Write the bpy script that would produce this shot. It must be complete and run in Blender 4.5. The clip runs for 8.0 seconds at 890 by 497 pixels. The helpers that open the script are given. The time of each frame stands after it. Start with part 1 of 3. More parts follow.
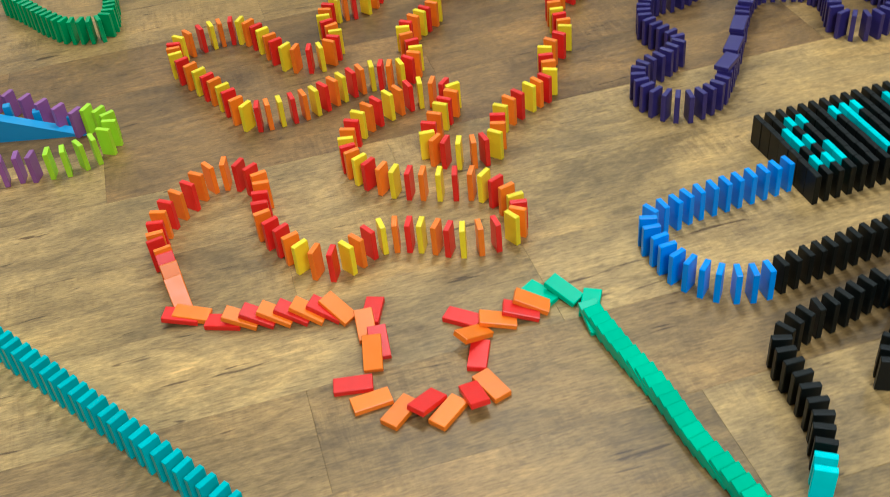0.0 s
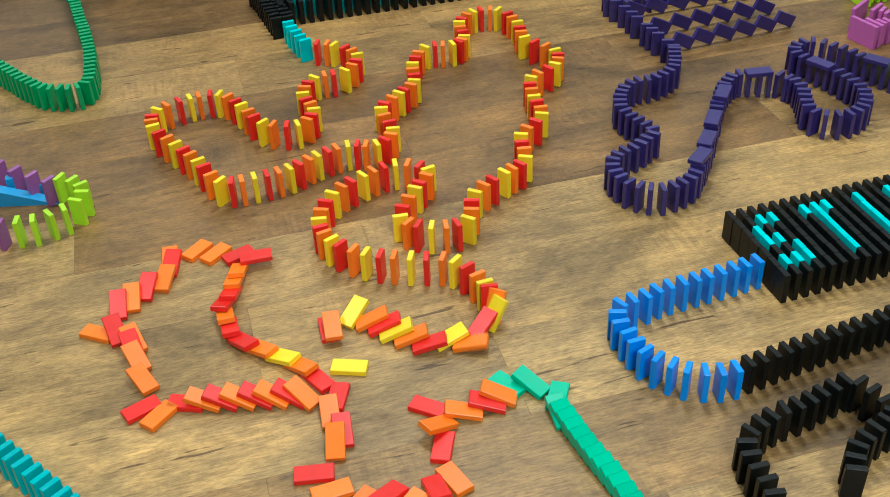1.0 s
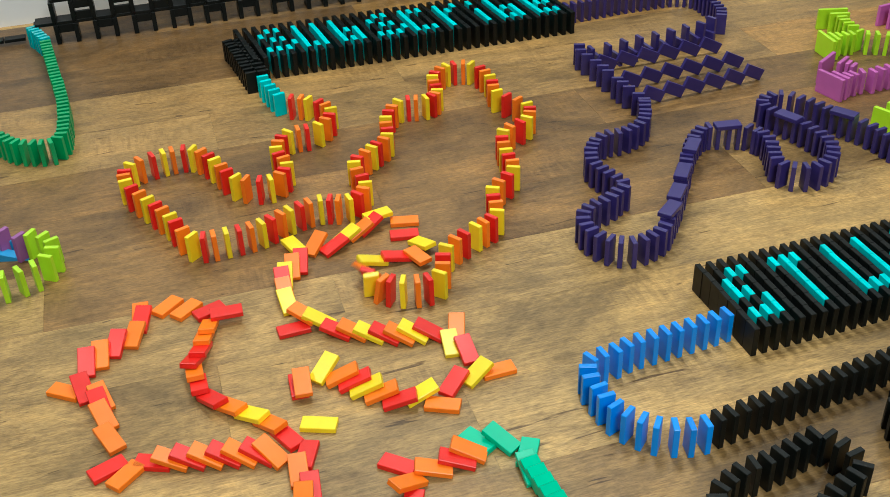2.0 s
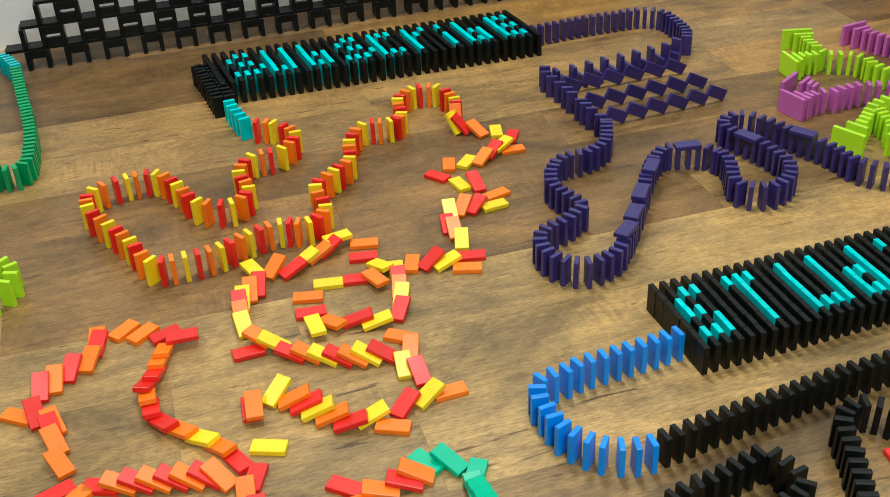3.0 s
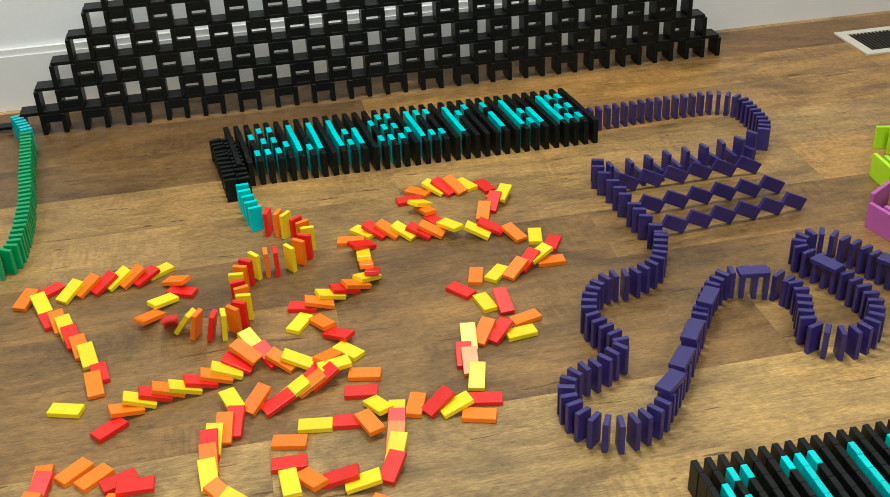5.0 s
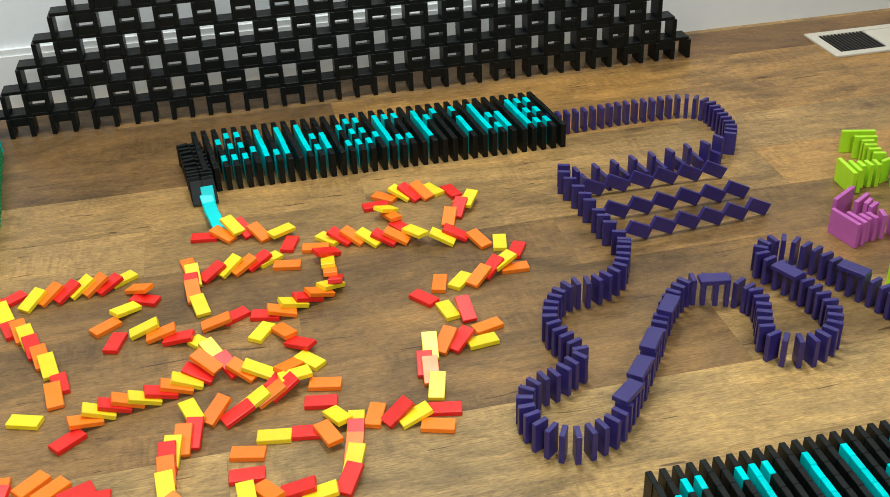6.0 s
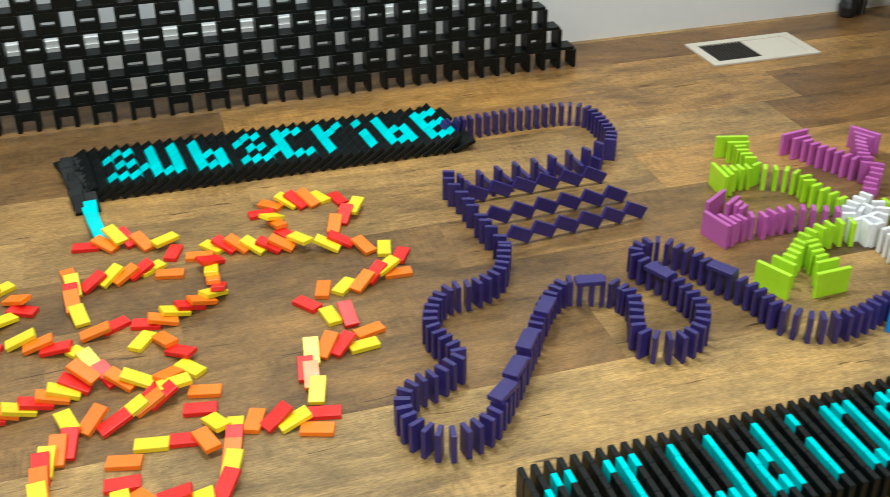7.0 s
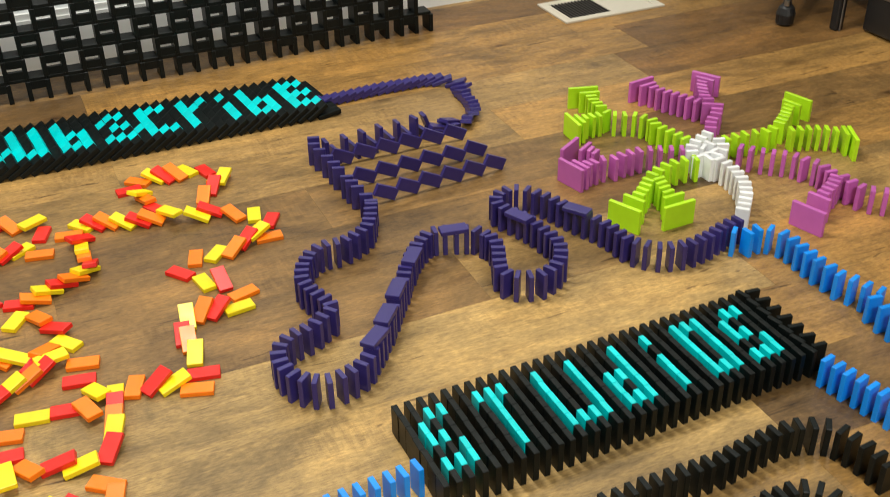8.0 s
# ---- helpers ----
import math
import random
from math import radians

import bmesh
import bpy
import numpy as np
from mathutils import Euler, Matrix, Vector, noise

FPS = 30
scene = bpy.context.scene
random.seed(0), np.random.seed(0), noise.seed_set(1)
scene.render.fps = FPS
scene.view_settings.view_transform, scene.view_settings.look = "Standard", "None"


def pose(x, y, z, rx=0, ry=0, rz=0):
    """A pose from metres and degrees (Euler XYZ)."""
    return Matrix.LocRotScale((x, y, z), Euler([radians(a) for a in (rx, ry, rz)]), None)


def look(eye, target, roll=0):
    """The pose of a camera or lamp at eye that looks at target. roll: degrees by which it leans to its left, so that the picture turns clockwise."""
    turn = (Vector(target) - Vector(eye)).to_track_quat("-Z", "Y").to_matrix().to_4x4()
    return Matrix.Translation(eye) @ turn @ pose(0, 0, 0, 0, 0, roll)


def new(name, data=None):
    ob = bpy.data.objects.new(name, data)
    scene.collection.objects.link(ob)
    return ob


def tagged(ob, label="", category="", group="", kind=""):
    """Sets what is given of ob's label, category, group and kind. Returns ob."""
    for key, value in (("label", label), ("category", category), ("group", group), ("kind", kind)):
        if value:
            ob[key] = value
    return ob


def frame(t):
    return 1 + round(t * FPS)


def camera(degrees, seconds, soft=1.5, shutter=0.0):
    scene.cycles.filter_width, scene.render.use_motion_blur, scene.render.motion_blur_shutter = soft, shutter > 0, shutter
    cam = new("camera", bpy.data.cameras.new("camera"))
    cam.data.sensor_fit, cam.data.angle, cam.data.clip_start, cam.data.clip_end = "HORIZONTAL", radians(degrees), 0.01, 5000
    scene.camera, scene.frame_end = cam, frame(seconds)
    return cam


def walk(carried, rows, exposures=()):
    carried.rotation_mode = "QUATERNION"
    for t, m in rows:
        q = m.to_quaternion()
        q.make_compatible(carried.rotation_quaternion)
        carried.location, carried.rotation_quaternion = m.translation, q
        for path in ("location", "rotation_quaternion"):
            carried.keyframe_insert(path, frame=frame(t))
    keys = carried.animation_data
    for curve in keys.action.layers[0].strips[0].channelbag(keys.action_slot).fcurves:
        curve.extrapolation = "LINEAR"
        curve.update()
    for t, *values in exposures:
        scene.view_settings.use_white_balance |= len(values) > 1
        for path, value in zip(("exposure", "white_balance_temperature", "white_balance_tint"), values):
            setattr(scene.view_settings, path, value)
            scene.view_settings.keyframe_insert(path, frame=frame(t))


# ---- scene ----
cam = camera(45.6, 8.0, soft=0.5, shutter=0.3)
PATH = [
    (0, (0.17, 0.059, 0.935), (0.501, 1.563, -0.342), -6.0),
    (0.5, (0.182, 0.081, 0.942), (0.526, 1.63, -0.276), -4.1),
    (1, (0.187, 0.078, 0.956), (0.585, 1.64, -0.229), -2.8),
    (1.5, (0.197, 0.079, 0.962), (0.62, 1.658, -0.189), -2.5),
    (1.7, (0.201, 0.079, 0.966), (0.639, 1.669, -0.165), -2.2),
    (2.8, (0.245, 0.06, 0.966), (0.708, 1.669, -0.129), -3.0),
    (3, (0.267, 0.053, 0.968), (0.724, 1.673, -0.112), -2.8),
    (3.5, (0.322, 0.072, 0.97), (0.742, 1.722, -0.08), -2.5),
    (4, (0.38, 0.175, 0.961), (0.76, 1.844, -0.073), -2.4),
    (4.5, (0.421, 0.287, 0.961), (0.749, 1.968, -0.072), -2.5),
    (4.7, (0.431, 0.31, 0.96), (0.745, 1.996, -0.069), -2.6),
    (6, (0.489, 0.318, 0.985), (0.824, 1.99, -0.06), -2.4),
    (6.5, (0.506, 0.313, 0.976), (0.886, 1.976, -0.069), -1.5),
    (7, (0.535, 0.281, 0.987), (1.029, 1.922, -0.043), -0.4),
    (7.5, (0.551, 0.227, 1.0), (1.205, 1.822, -0.015), 0.3),
    (8, (0.543, 0.195, 0.987), (1.225, 1.744, -0.079), -1.0),
]
EXPOSURES = [(0.0, -0.19, 5450, 1), (1.5, -0.2, 5750, 2), (3.0, -0.2, 6000, 3), (4.5, -0.2, 6150, 4), (6.0, -0.09, 5850, 3), (7.0, 0.0, 5750, 2), (8.0, 0.02, 6450, 6)]
walk(cam, [(t, look(eye, target, roll)) for t, eye, target, roll in PATH], EXPOSURES)

# ---- light ----
world = bpy.data.worlds.new("world")
scene.world = world
world.use_nodes = True
world.node_tree.nodes["Background"].inputs[0].default_value = (1.0, 0.96, 0.9, 1)
world.node_tree.nodes["Background"].inputs[1].default_value = 0.15


# area light just under the ceiling; no fixture is in view
def unseen_lamp(x, y, w, h, power, colour=(1.0, 0.96, 0.88)):
    lamp = bpy.data.lights.new("unseen_light", "AREA")
    lamp.shape, lamp.size, lamp.size_y, lamp.energy, lamp.color = "RECTANGLE", w, h, power, colour
    ob = new("unseen_light", lamp)
    ob.matrix_world = pose(x, y, 2.38)
    return ob


# first two placed by the direction of the domino and desk shadows
unseen_lamp(0.85, 2.02, 0.42, 0.42, 36)
unseen_lamp(2.35, 2.02, 0.42, 0.42, 15)
# added to brighten the left side and the white wall, source unknown
unseen_lamp(-0.8, 1.7, 0.42, 0.42, 27)
# added broad front light, to brighten south-facing domino sides and the north wall
unseen_lamp(0.6, -1.3, 1.2, 0.8, 100, (1.0, 0.98, 0.94))

# ---- materials ----


def material(name, colour, rough=0.4, bump=0.0, scale=60.0, spread=0.08, spec=0.5):
    """A plastic or paint with a faint mottle, a tone of its own on each object, and fine relief."""
    m = bpy.data.materials.new(name)
    m.use_nodes = True
    nt = m.node_tree
    b = nt.nodes["Principled BSDF"]
    b.inputs["Roughness"].default_value = rough
    b.inputs["Specular IOR Level"].default_value = spec
    info = nt.nodes.new("ShaderNodeObjectInfo")
    tc = nt.nodes.new("ShaderNodeTexCoord")
    n = nt.nodes.new("ShaderNodeTexNoise")
    n.inputs["Scale"].default_value, n.inputs["Detail"].default_value = scale, 4
    nt.links.new(tc.outputs["Object"], n.inputs["Vector"])
    add = nt.nodes.new("ShaderNodeMath")
    add.operation = "ADD"
    nt.links.new(info.outputs["Random"], add.inputs[0])
    nt.links.new(n.outputs["Fac"], add.inputs[1])
    ramp = nt.nodes.new("ShaderNodeMapRange")
    ramp.inputs["From Min"].default_value, ramp.inputs["From Max"].default_value = 0.3, 1.7
    ramp.inputs["To Min"].default_value, ramp.inputs["To Max"].default_value = 1 - spread * 1.6, 1 + spread
    nt.links.new(add.outputs[0], ramp.inputs["Value"])
    mul = nt.nodes.new("ShaderNodeMix")
    mul.data_type, mul.blend_type = "RGBA", "MULTIPLY"
    mul.inputs[0].default_value = 1.0
    mul.inputs[6].default_value = (*colour, 1)
    nt.links.new(ramp.outputs["Result"], mul.inputs[7])
    nt.links.new(mul.outputs[2], b.inputs["Base Color"])
    rr = nt.nodes.new("ShaderNodeMapRange")
    rr.inputs["To Min"].default_value, rr.inputs["To Max"].default_value = rough - 0.06, rough + 0.1
    nt.links.new(n.outputs["Fac"], rr.inputs["Value"])
    nt.links.new(rr.outputs["Result"], b.inputs["Roughness"])
    if bump:
        bp = nt.nodes.new("ShaderNodeBump")
        bp.inputs["Strength"].default_value, bp.inputs["Distance"].default_value = bump, 0.001
        nt.links.new(n.outputs["Fac"], bp.inputs["Height"])
        nt.links.new(bp.outputs["Normal"], b.inputs["Normal"])
    return m


COLOURS = {
    "r": ("red", (0.78, 0.014, 0.008)), "o": ("orange", (0.95, 0.21, 0.004)), "y": ("yellow", (0.92, 0.72, 0.008)),
    "u": ("purple", (0.034, 0.024, 0.155)), "k": ("black", (0.003, 0.0052, 0.005)), "b": ("blue", (0.006, 0.27, 0.88)),
    "c": ("cyan", (0.003, 0.66, 0.69)), "t": ("teal", (0.004, 0.46, 0.49)), "g": ("green", (0.006, 0.34, 0.11)),
    "e": ("emerald", (0.004, 0.50, 0.28)), "l": ("lime", (0.47, 0.80, 0.015)), "p": ("pink", (0.52, 0.12, 0.44)),
    "w": ("white", (0.88, 0.89, 0.90)), "v": ("mauve", (0.30, 0.10, 0.32)),
}
MATS = {k: material(v[0].replace(" ", "_") + "_plastic", v[1], 0.34 if k != "k" else 0.42, 0.05, 55, 0.10, 0.5 if k != "k" else 0.22) for k, v in COLOURS.items()}


def wood_material(name, dark, light):
    m = bpy.data.materials.new(name)
    m.use_nodes = True
    nt = m.node_tree
    b = nt.nodes["Principled BSDF"]
    tc, info = nt.nodes.new("ShaderNodeTexCoord"), nt.nodes.new("ShaderNodeObjectInfo")
    shift = nt.nodes.new("ShaderNodeVectorMath")
    shift.operation = "MULTIPLY_ADD"
    nt.links.new(info.outputs["Random"], shift.inputs[0])
    shift.inputs[1].default_value = (37.0, 19.0, 11.0)
    nt.links.new(tc.outputs["Object"], shift.inputs[2])

    def noise_tex(scale, vec, detail=6, rough=0.6, distort=0.0):
        mp = nt.nodes.new("ShaderNodeMapping")
        mp.inputs["Scale"].default_value = vec
        nt.links.new(shift.outputs[0], mp.inputs["Vector"])
        n = nt.nodes.new("ShaderNodeTexNoise")
        n.inputs["Scale"].default_value, n.inputs["Detail"].default_value = scale, detail
        n.inputs["Roughness"].default_value, n.inputs["Distortion"].default_value = rough, distort
        nt.links.new(mp.outputs[0], n.inputs["Vector"])
        return n.outputs["Fac"]

    def mix(kind, fac, a, c):
        x = nt.nodes.new("ShaderNodeMix")
        x.data_type, x.blend_type = "RGBA", kind
        for sock, v in ((0, fac), (6, a), (7, c)):
            if isinstance(v, (int, float)):
                x.inputs[sock].default_value = v
            elif isinstance(v, tuple):
                x.inputs[sock].default_value = v
            else:
                nt.links.new(v, x.inputs[sock])
        return x.outputs[2]

    def ramp(src, stops):
        r = nt.nodes.new("ShaderNodeValToRGB")
        e = r.color_ramp.elements
        while len(e) < len(stops):
            e.new(0.5)
        for el, (p, c) in zip(e, stops):
            el.position, el.color = p, (*c, 1)
        nt.links.new(src, r.inputs[0])
        return r.outputs[0]

    grain = noise_tex(7, (1.0, 9.0, 1.0), 8, 0.6, 1.2)
    fine = noise_tex(40, (0.6, 16.0, 1.0), 5, 0.7)
    broad = noise_tex(2.2, (1.0, 2.4, 1.0), 6, 0.66, 0.9)
    blotch = noise_tex(12, (1.0, 2.0, 1.0), 7, 0.74, 0.7)
    saw = noise_tex(70, (1.7, 0.25, 1.0), 4, 0.7, 0.3)
    tone = ramp(info.outputs["Random"], [(0.0, dark), (1.0, light)])
    col = mix("MULTIPLY", 0.42, tone, ramp(grain, [(0.3, (0.45, 0.42, 0.42)), (0.5, (0.95, 0.95, 0.95)), (0.68, (1.35, 1.32, 1.25))]))
    col = mix("MULTIPLY", 1.0, col, ramp(broad, [(0.32, (0.45, 0.45, 0.48)), (0.52, (0.95, 0.95, 0.95)), (0.7, (1.38, 1.32, 1.2))]))
    col = mix("MULTIPLY", 0.4, col, ramp(fine, [(0.36, (0.5, 0.47, 0.45)), (0.56, (1.18, 1.18, 1.17))]))
    col = mix("MULTIPLY", 0.6, col, ramp(blotch, [(0.34, (0.52, 0.5, 0.5)), (0.5, (0.96, 0.96, 0.96)), (0.66, (1.25, 1.24, 1.2))]))
    micro = noise_tex(170, (0.5, 2.2, 1.0), 3, 0.6)
    col = mix("MULTIPLY", 0.7, col, ramp(micro, [(0.36, (0.66, 0.64, 0.62)), (0.52, (1.0, 1.0, 1.0)), (0.66, (1.22, 1.22, 1.2))]))
    patch = noise_tex(4, (1.0, 2.0, 1.0), 2)
    gate = ramp(patch, [(0.48, (0.0, 0.0, 0.0)), (0.66, (1.0, 1.0, 1.0))])
    col = mix("MULTIPLY", gate, col, ramp(saw, [(0.42, (0.84, 0.82, 0.81)), (0.56, (1.07, 1.07, 1.07))]))
    # dark cracks and knots along the grain
    crack = noise_tex(9.0, (1.0, 9.0, 1.0), 3, 0.5, 0.8)
    col = mix("MULTIPLY", 0.85, col, ramp(crack, [(0.285, (0.22, 0.17, 0.14)), (0.325, (1.0, 1.0, 1.0))]))
    mp = nt.nodes.new("ShaderNodeMapping")
    mp.inputs["Scale"].default_value = (2.2, 4.6, 1.0)
    nt.links.new(shift.outputs[0], mp.inputs["Vector"])
    knot = nt.nodes.new("ShaderNodeTexVoronoi")
    knot.inputs["Scale"].default_value = 1.6
    nt.links.new(mp.outputs[0], knot.inputs["Vector"])
    col = mix("MULTIPLY", 0.9, col, ramp(knot.outputs["Distance"], [(0.035, (0.3, 0.24, 0.2)), (0.07, (0.8, 0.76, 0.74)), (0.16, (1.0, 1.0, 1.0))]))
    nt.links.new(col, b.inputs["Base Color"])
    rr = nt.nodes.new("ShaderNodeMapRange")
    rr.inputs["To Min"].default_value, rr.inputs["To Max"].default_value = 0.28, 0.5
    nt.links.new(grain, rr.inputs["Value"])
    nt.links.new(rr.outputs["Result"], b.inputs["Roughness"])
    b.inputs["Specular IOR Level"].default_value = 0.42
    bp = nt.nodes.new("ShaderNodeBump")
    bp.inputs["Strength"].default_value, bp.inputs["Distance"].default_value = 0.25, 0.0012
    nt.links.new(fine, bp.inputs["Height"])
    nt.links.new(bp.outputs["Normal"], b.inputs["Normal"])
    return m


WOODS = {
    "light": wood_material("light_wood_plank", (0.430, 0.278, 0.098), (0.495, 0.324, 0.120)),
    "mid": wood_material("tan_wood_plank", (0.325, 0.198, 0.068), (0.390, 0.242, 0.086)),
    "brown": wood_material("middle_brown_wood_plank", (0.225, 0.128, 0.043), (0.275, 0.158, 0.054)),
    "amber": wood_material("amber_wood_plank", (0.345, 0.192, 0.056), (0.410, 0.232, 0.070)),
    "rust": wood_material("reddish_brown_wood_plank", (0.185, 0.096, 0.031), (0.235, 0.124, 0.040)),
    "dark": wood_material("dark_wood_plank", (0.170, 0.095, 0.034), (0.220, 0.126, 0.046)),
}
PAINT = material("white_wall_paint", (0.87, 0.90, 0.92), 0.6, 0.15, 90, 0.03)
# darkened colour for walls and ceiling out of view, to cut bounced light
BOUNCE_CUT = material("bounce_cutting_taupe", (0.32, 0.29, 0.25), 0.7, 0.15, 90, 0.03)
TRIM = material("white_trim_paint", (0.82, 0.83, 0.82), 0.35, 0.05, 30, 0.03)
GAP = material("dark_joint", (0.16, 0.10, 0.05), 0.8)
ALMOND = material("almond_metal", (0.62, 0.57, 0.47), 0.4, 0.05, 80, 0.05)
DARK = material("dark_vent_inside", (0.03, 0.026, 0.022), 0.6)
BLACK = material("black_furniture", (0.012, 0.012, 0.013), 0.38, 0.1, 50)
STEEL = material("grey_steel", (0.3, 0.3, 0.3), 0.3)
STEEL.node_tree.nodes["Principled BSDF"].inputs["Metallic"].default_value = 0.9
SKYBLUE = material("light_blue_plastic", (0.03, 0.30, 0.62), 0.4, 0.05, 40)

# ---- mesh helpers ----


def box_bm(bm, x0, x1, y0, y1, z0, z1, bevel=0.0):
    made = bmesh.ops.create_cube(bm, size=1.0, matrix=Matrix.Translation(((x0 + x1) / 2, (y0 + y1) / 2, (z0 + z1) / 2)) @ Matrix.Diagonal((x1 - x0, y1 - y0, z1 - z0, 1)))
    if bevel:
        edges = list({e for v in made["verts"] for e in v.link_edges})
        bmesh.ops.bevel(bm, geom=edges, offset=bevel, segments=1, profile=0.6, affect="EDGES")
    return bm


def mesh_of(name, bm, mat):
    me = bpy.data.meshes.new(name)
    bm.to_mesh(me)
    bm.free()
    me.materials.append(mat)
    return me


def box_mesh(name, dims, mat, bevel=0.0):
    return mesh_of(name, box_bm(bmesh.new(), *dims, bevel), mat)


def part(name, bm, mat, parent=None, label=""):
    ob = new(name, mesh_of(name, bm, mat))
    ob.parent = parent
    return tagged(ob, label)


# ---- room ----
WALL_Y, PLANK = 2.79, 0.163
X0, X1, Y0 = -2.6, 4.4, -2.0
floor = tagged(part("floor", box_bm(bmesh.new(), X0, X1, Y0, WALL_Y + 0.1, -0.05, -0.004), GAP), "brown wood-look plank floor with worn grain", "floor", kind="structure")
for name, dims in (("wall_north", (X0, X1, WALL_Y, WALL_Y + 0.1, -0.004, 2.45)), ("wall_south", (X0, X1, Y0 - 0.1, Y0, -0.004, 2.45)),
                   ("wall_west", (X0 - 0.1, X0, Y0, WALL_Y, -0.004, 2.45)), ("wall_east", (X1, X1 + 0.1, Y0, WALL_Y, -0.004, 2.45))):
    tagged(part(name, box_bm(bmesh.new(), *dims), PAINT if name == "wall_north" else BOUNCE_CUT), "plain white painted wall" if name == "wall_north" else "unseen wall, darkened to cut bounce light", "wall", kind="structure")
tagged(part("ceiling", box_bm(bmesh.new(), X0 - 0.1, X1 + 0.1, Y0 - 0.1, WALL_Y + 0.1, 2.45, 2.5), BOUNCE_CUT), "unseen ceiling, darkened to cut bounce light", "ceiling", kind="structure")
bm = box_bm(bmesh.new(), X0, X1, WALL_Y - 0.013, WALL_Y, 0.0, 0.13)
box_bm(bm, X0, X1, WALL_Y - 0.009, WALL_Y, 0.13, 0.145)
tagged(part("baseboard", bm, TRIM), "white painted baseboard along the wall", "baseboard", kind="structure")

# ---- dominoes ----
L, W, T = 0.048, 0.024, 0.008  # a domino: long, wide, thick


def domino_mesh(key):
    return box_mesh("domino_" + COLOURS[key][0].replace(" ", "_"), (-T / 2, T / 2, -W / 2, W / 2, 0, L), MATS[key], 0.0007)


MESH = {k: domino_mesh(k) for k in COLOURS}
MOVES = []


def domino(key, m, label="", group="", parent=None, size=1.0):
    ob = new(COLOURS[key][0].split()[-1] + "_domino", MESH[key])
    ob.matrix_basis = m
    ob.scale = (size, size, size)
    if parent is not None:
        ob.parent = parent
        return ob
    return tagged(ob, COLOURS[key][0] + " plastic domino " + label, "domino", group)


def stand(x, y, yaw, z=0.0):
    return pose(x, y, z, 0, 0, yaw)


def laid(x, y, z, yaw, pitch):
    """A fallen domino: its foot's edge at x, y, z, its head towards yaw, raised by pitch."""
    return pose(x, y, z, 0, 0, yaw) @ pose(0, 0, 0, 0, 90 - pitch, 0) @ pose(-T / 2, 0, 0)


def lean(x, y, z, yaw, angle):
    """A domino that tips by angle about the front edge of its foot."""
    return pose(x, y, z, 0, 0, yaw) @ pose(0, 0, 0, 0, angle, 0) @ pose(-T / 2, 0, 0)


def spline(points, step=None, count=None):
    """Evenly spaced places and headings along a smooth line through points: by step, or count of them with both ends."""
    p = [Vector(q) for q in points]
    p = [p[0] * 2 - p[1], *p, p[-1] * 2 - p[-2]]
    fine = []
    for i in range(1, len(p) - 2):
        a, b, c, d = p[i - 1 : i + 3]
        for k in range(16):
            s = k / 16
            fine.append(0.5 * ((2 * b) + (c - a) * s + (2 * a - 5 * b + 4 * c - d) * s * s + (3 * b - a - 3 * c + d) * s ** 3))
    fine.append(p[-2])
    run = [0.0]
    for a, b in zip(fine, fine[1:]):
        run.append(run[-1] + (b - a).length)
    n = count or max(2, round(run[-1] / step) + 1)
    out = []
    for i in range(n):
        d = run[-1] * i / (n - 1)
        k = min(len(fine) - 2, max(0, int(np.searchsorted(run, d)) - 1))
        s = (d - run[k]) / max(1e-9, run[k + 1] - run[k])
        q = fine[k].lerp(fine[k + 1], s)
        a, b = fine[max(0, k - 3)], fine[min(len(fine) - 1, k + 4)]
        out.append((q.x, q.y, math.degrees(math.atan2(b.y - a.y, b.x - a.x))))
    return out


rng = random.Random(7)


def row(points, keys, label, group, step=0.0195, count=None):
    """Standing dominoes along a line; keys repeat in turn."""
    return [domino(keys[i % len(keys)], stand(x + rng.uniform(-0.0008, 0.0008), y + rng.uniform(-0.0008, 0.0008), a + rng.uniform(-3, 3)), label, group)
            for i, (x, y, a) in enumerate(spline(points, step, count))]


# ---- the long red, orange and yellow chain that topples ----
FIRST_FALLEN = [(0.480, 1.004, 154), (0.464, 0.995, 159), (0.432, 0.991, 164), (0.394, 1.014, 139), (0.393, 0.972, -155), (0.393, 0.944, -114), (0.392, 0.891, -72), (0.367, 0.876, -87),
    (0.332, 0.869, -142), (0.310, 0.885, -141), (0.279, 0.889, -140), (0.251, 0.917, -176), (0.236, 0.950, 170), (0.270, 0.989, 78), (0.282, 1.006, 84), (0.273, 1.042, 85),
    (0.288, 1.069, 67), (0.243, 1.083, 126), (0.228, 1.087, 145), (0.206, 1.092, 147), (0.187, 1.097, 149), (0.165, 1.102, 150), (0.143, 1.107, 152), (0.121, 1.112, 154),
    (0.100, 1.119, 157)]
STRAYS = [(0.061, 1.147, 156), (0.047, 1.148, 159), (0.065, 1.107, -138), (0.044, 1.126, -158)]
FIRST_KEYS = "ororororor" "oorororo" "rororor" "or"
LOOP_FEET = [(0.048, 1.167), (0.047, 1.194), (0.044, 1.223), (0.039, 1.250), (0.034, 1.265), (0.032, 1.289), (0.033, 1.306), (0.041, 1.337),
    (0.055, 1.360), (0.076, 1.381), (0.090, 1.393), (0.103, 1.411), (0.124, 1.426), (0.143, 1.427), (0.161, 1.418), (0.178, 1.400),
    (0.190, 1.376), (0.191, 1.352), (0.186, 1.328), (0.181, 1.299), (0.181, 1.278), (0.190, 1.252), (0.205, 1.224), (0.213, 1.201),
    (0.223, 1.182), (0.240, 1.167), (0.257, 1.158)]
LOOP_KEYS = "oororororo" "ro" "oorroorrorroyor"
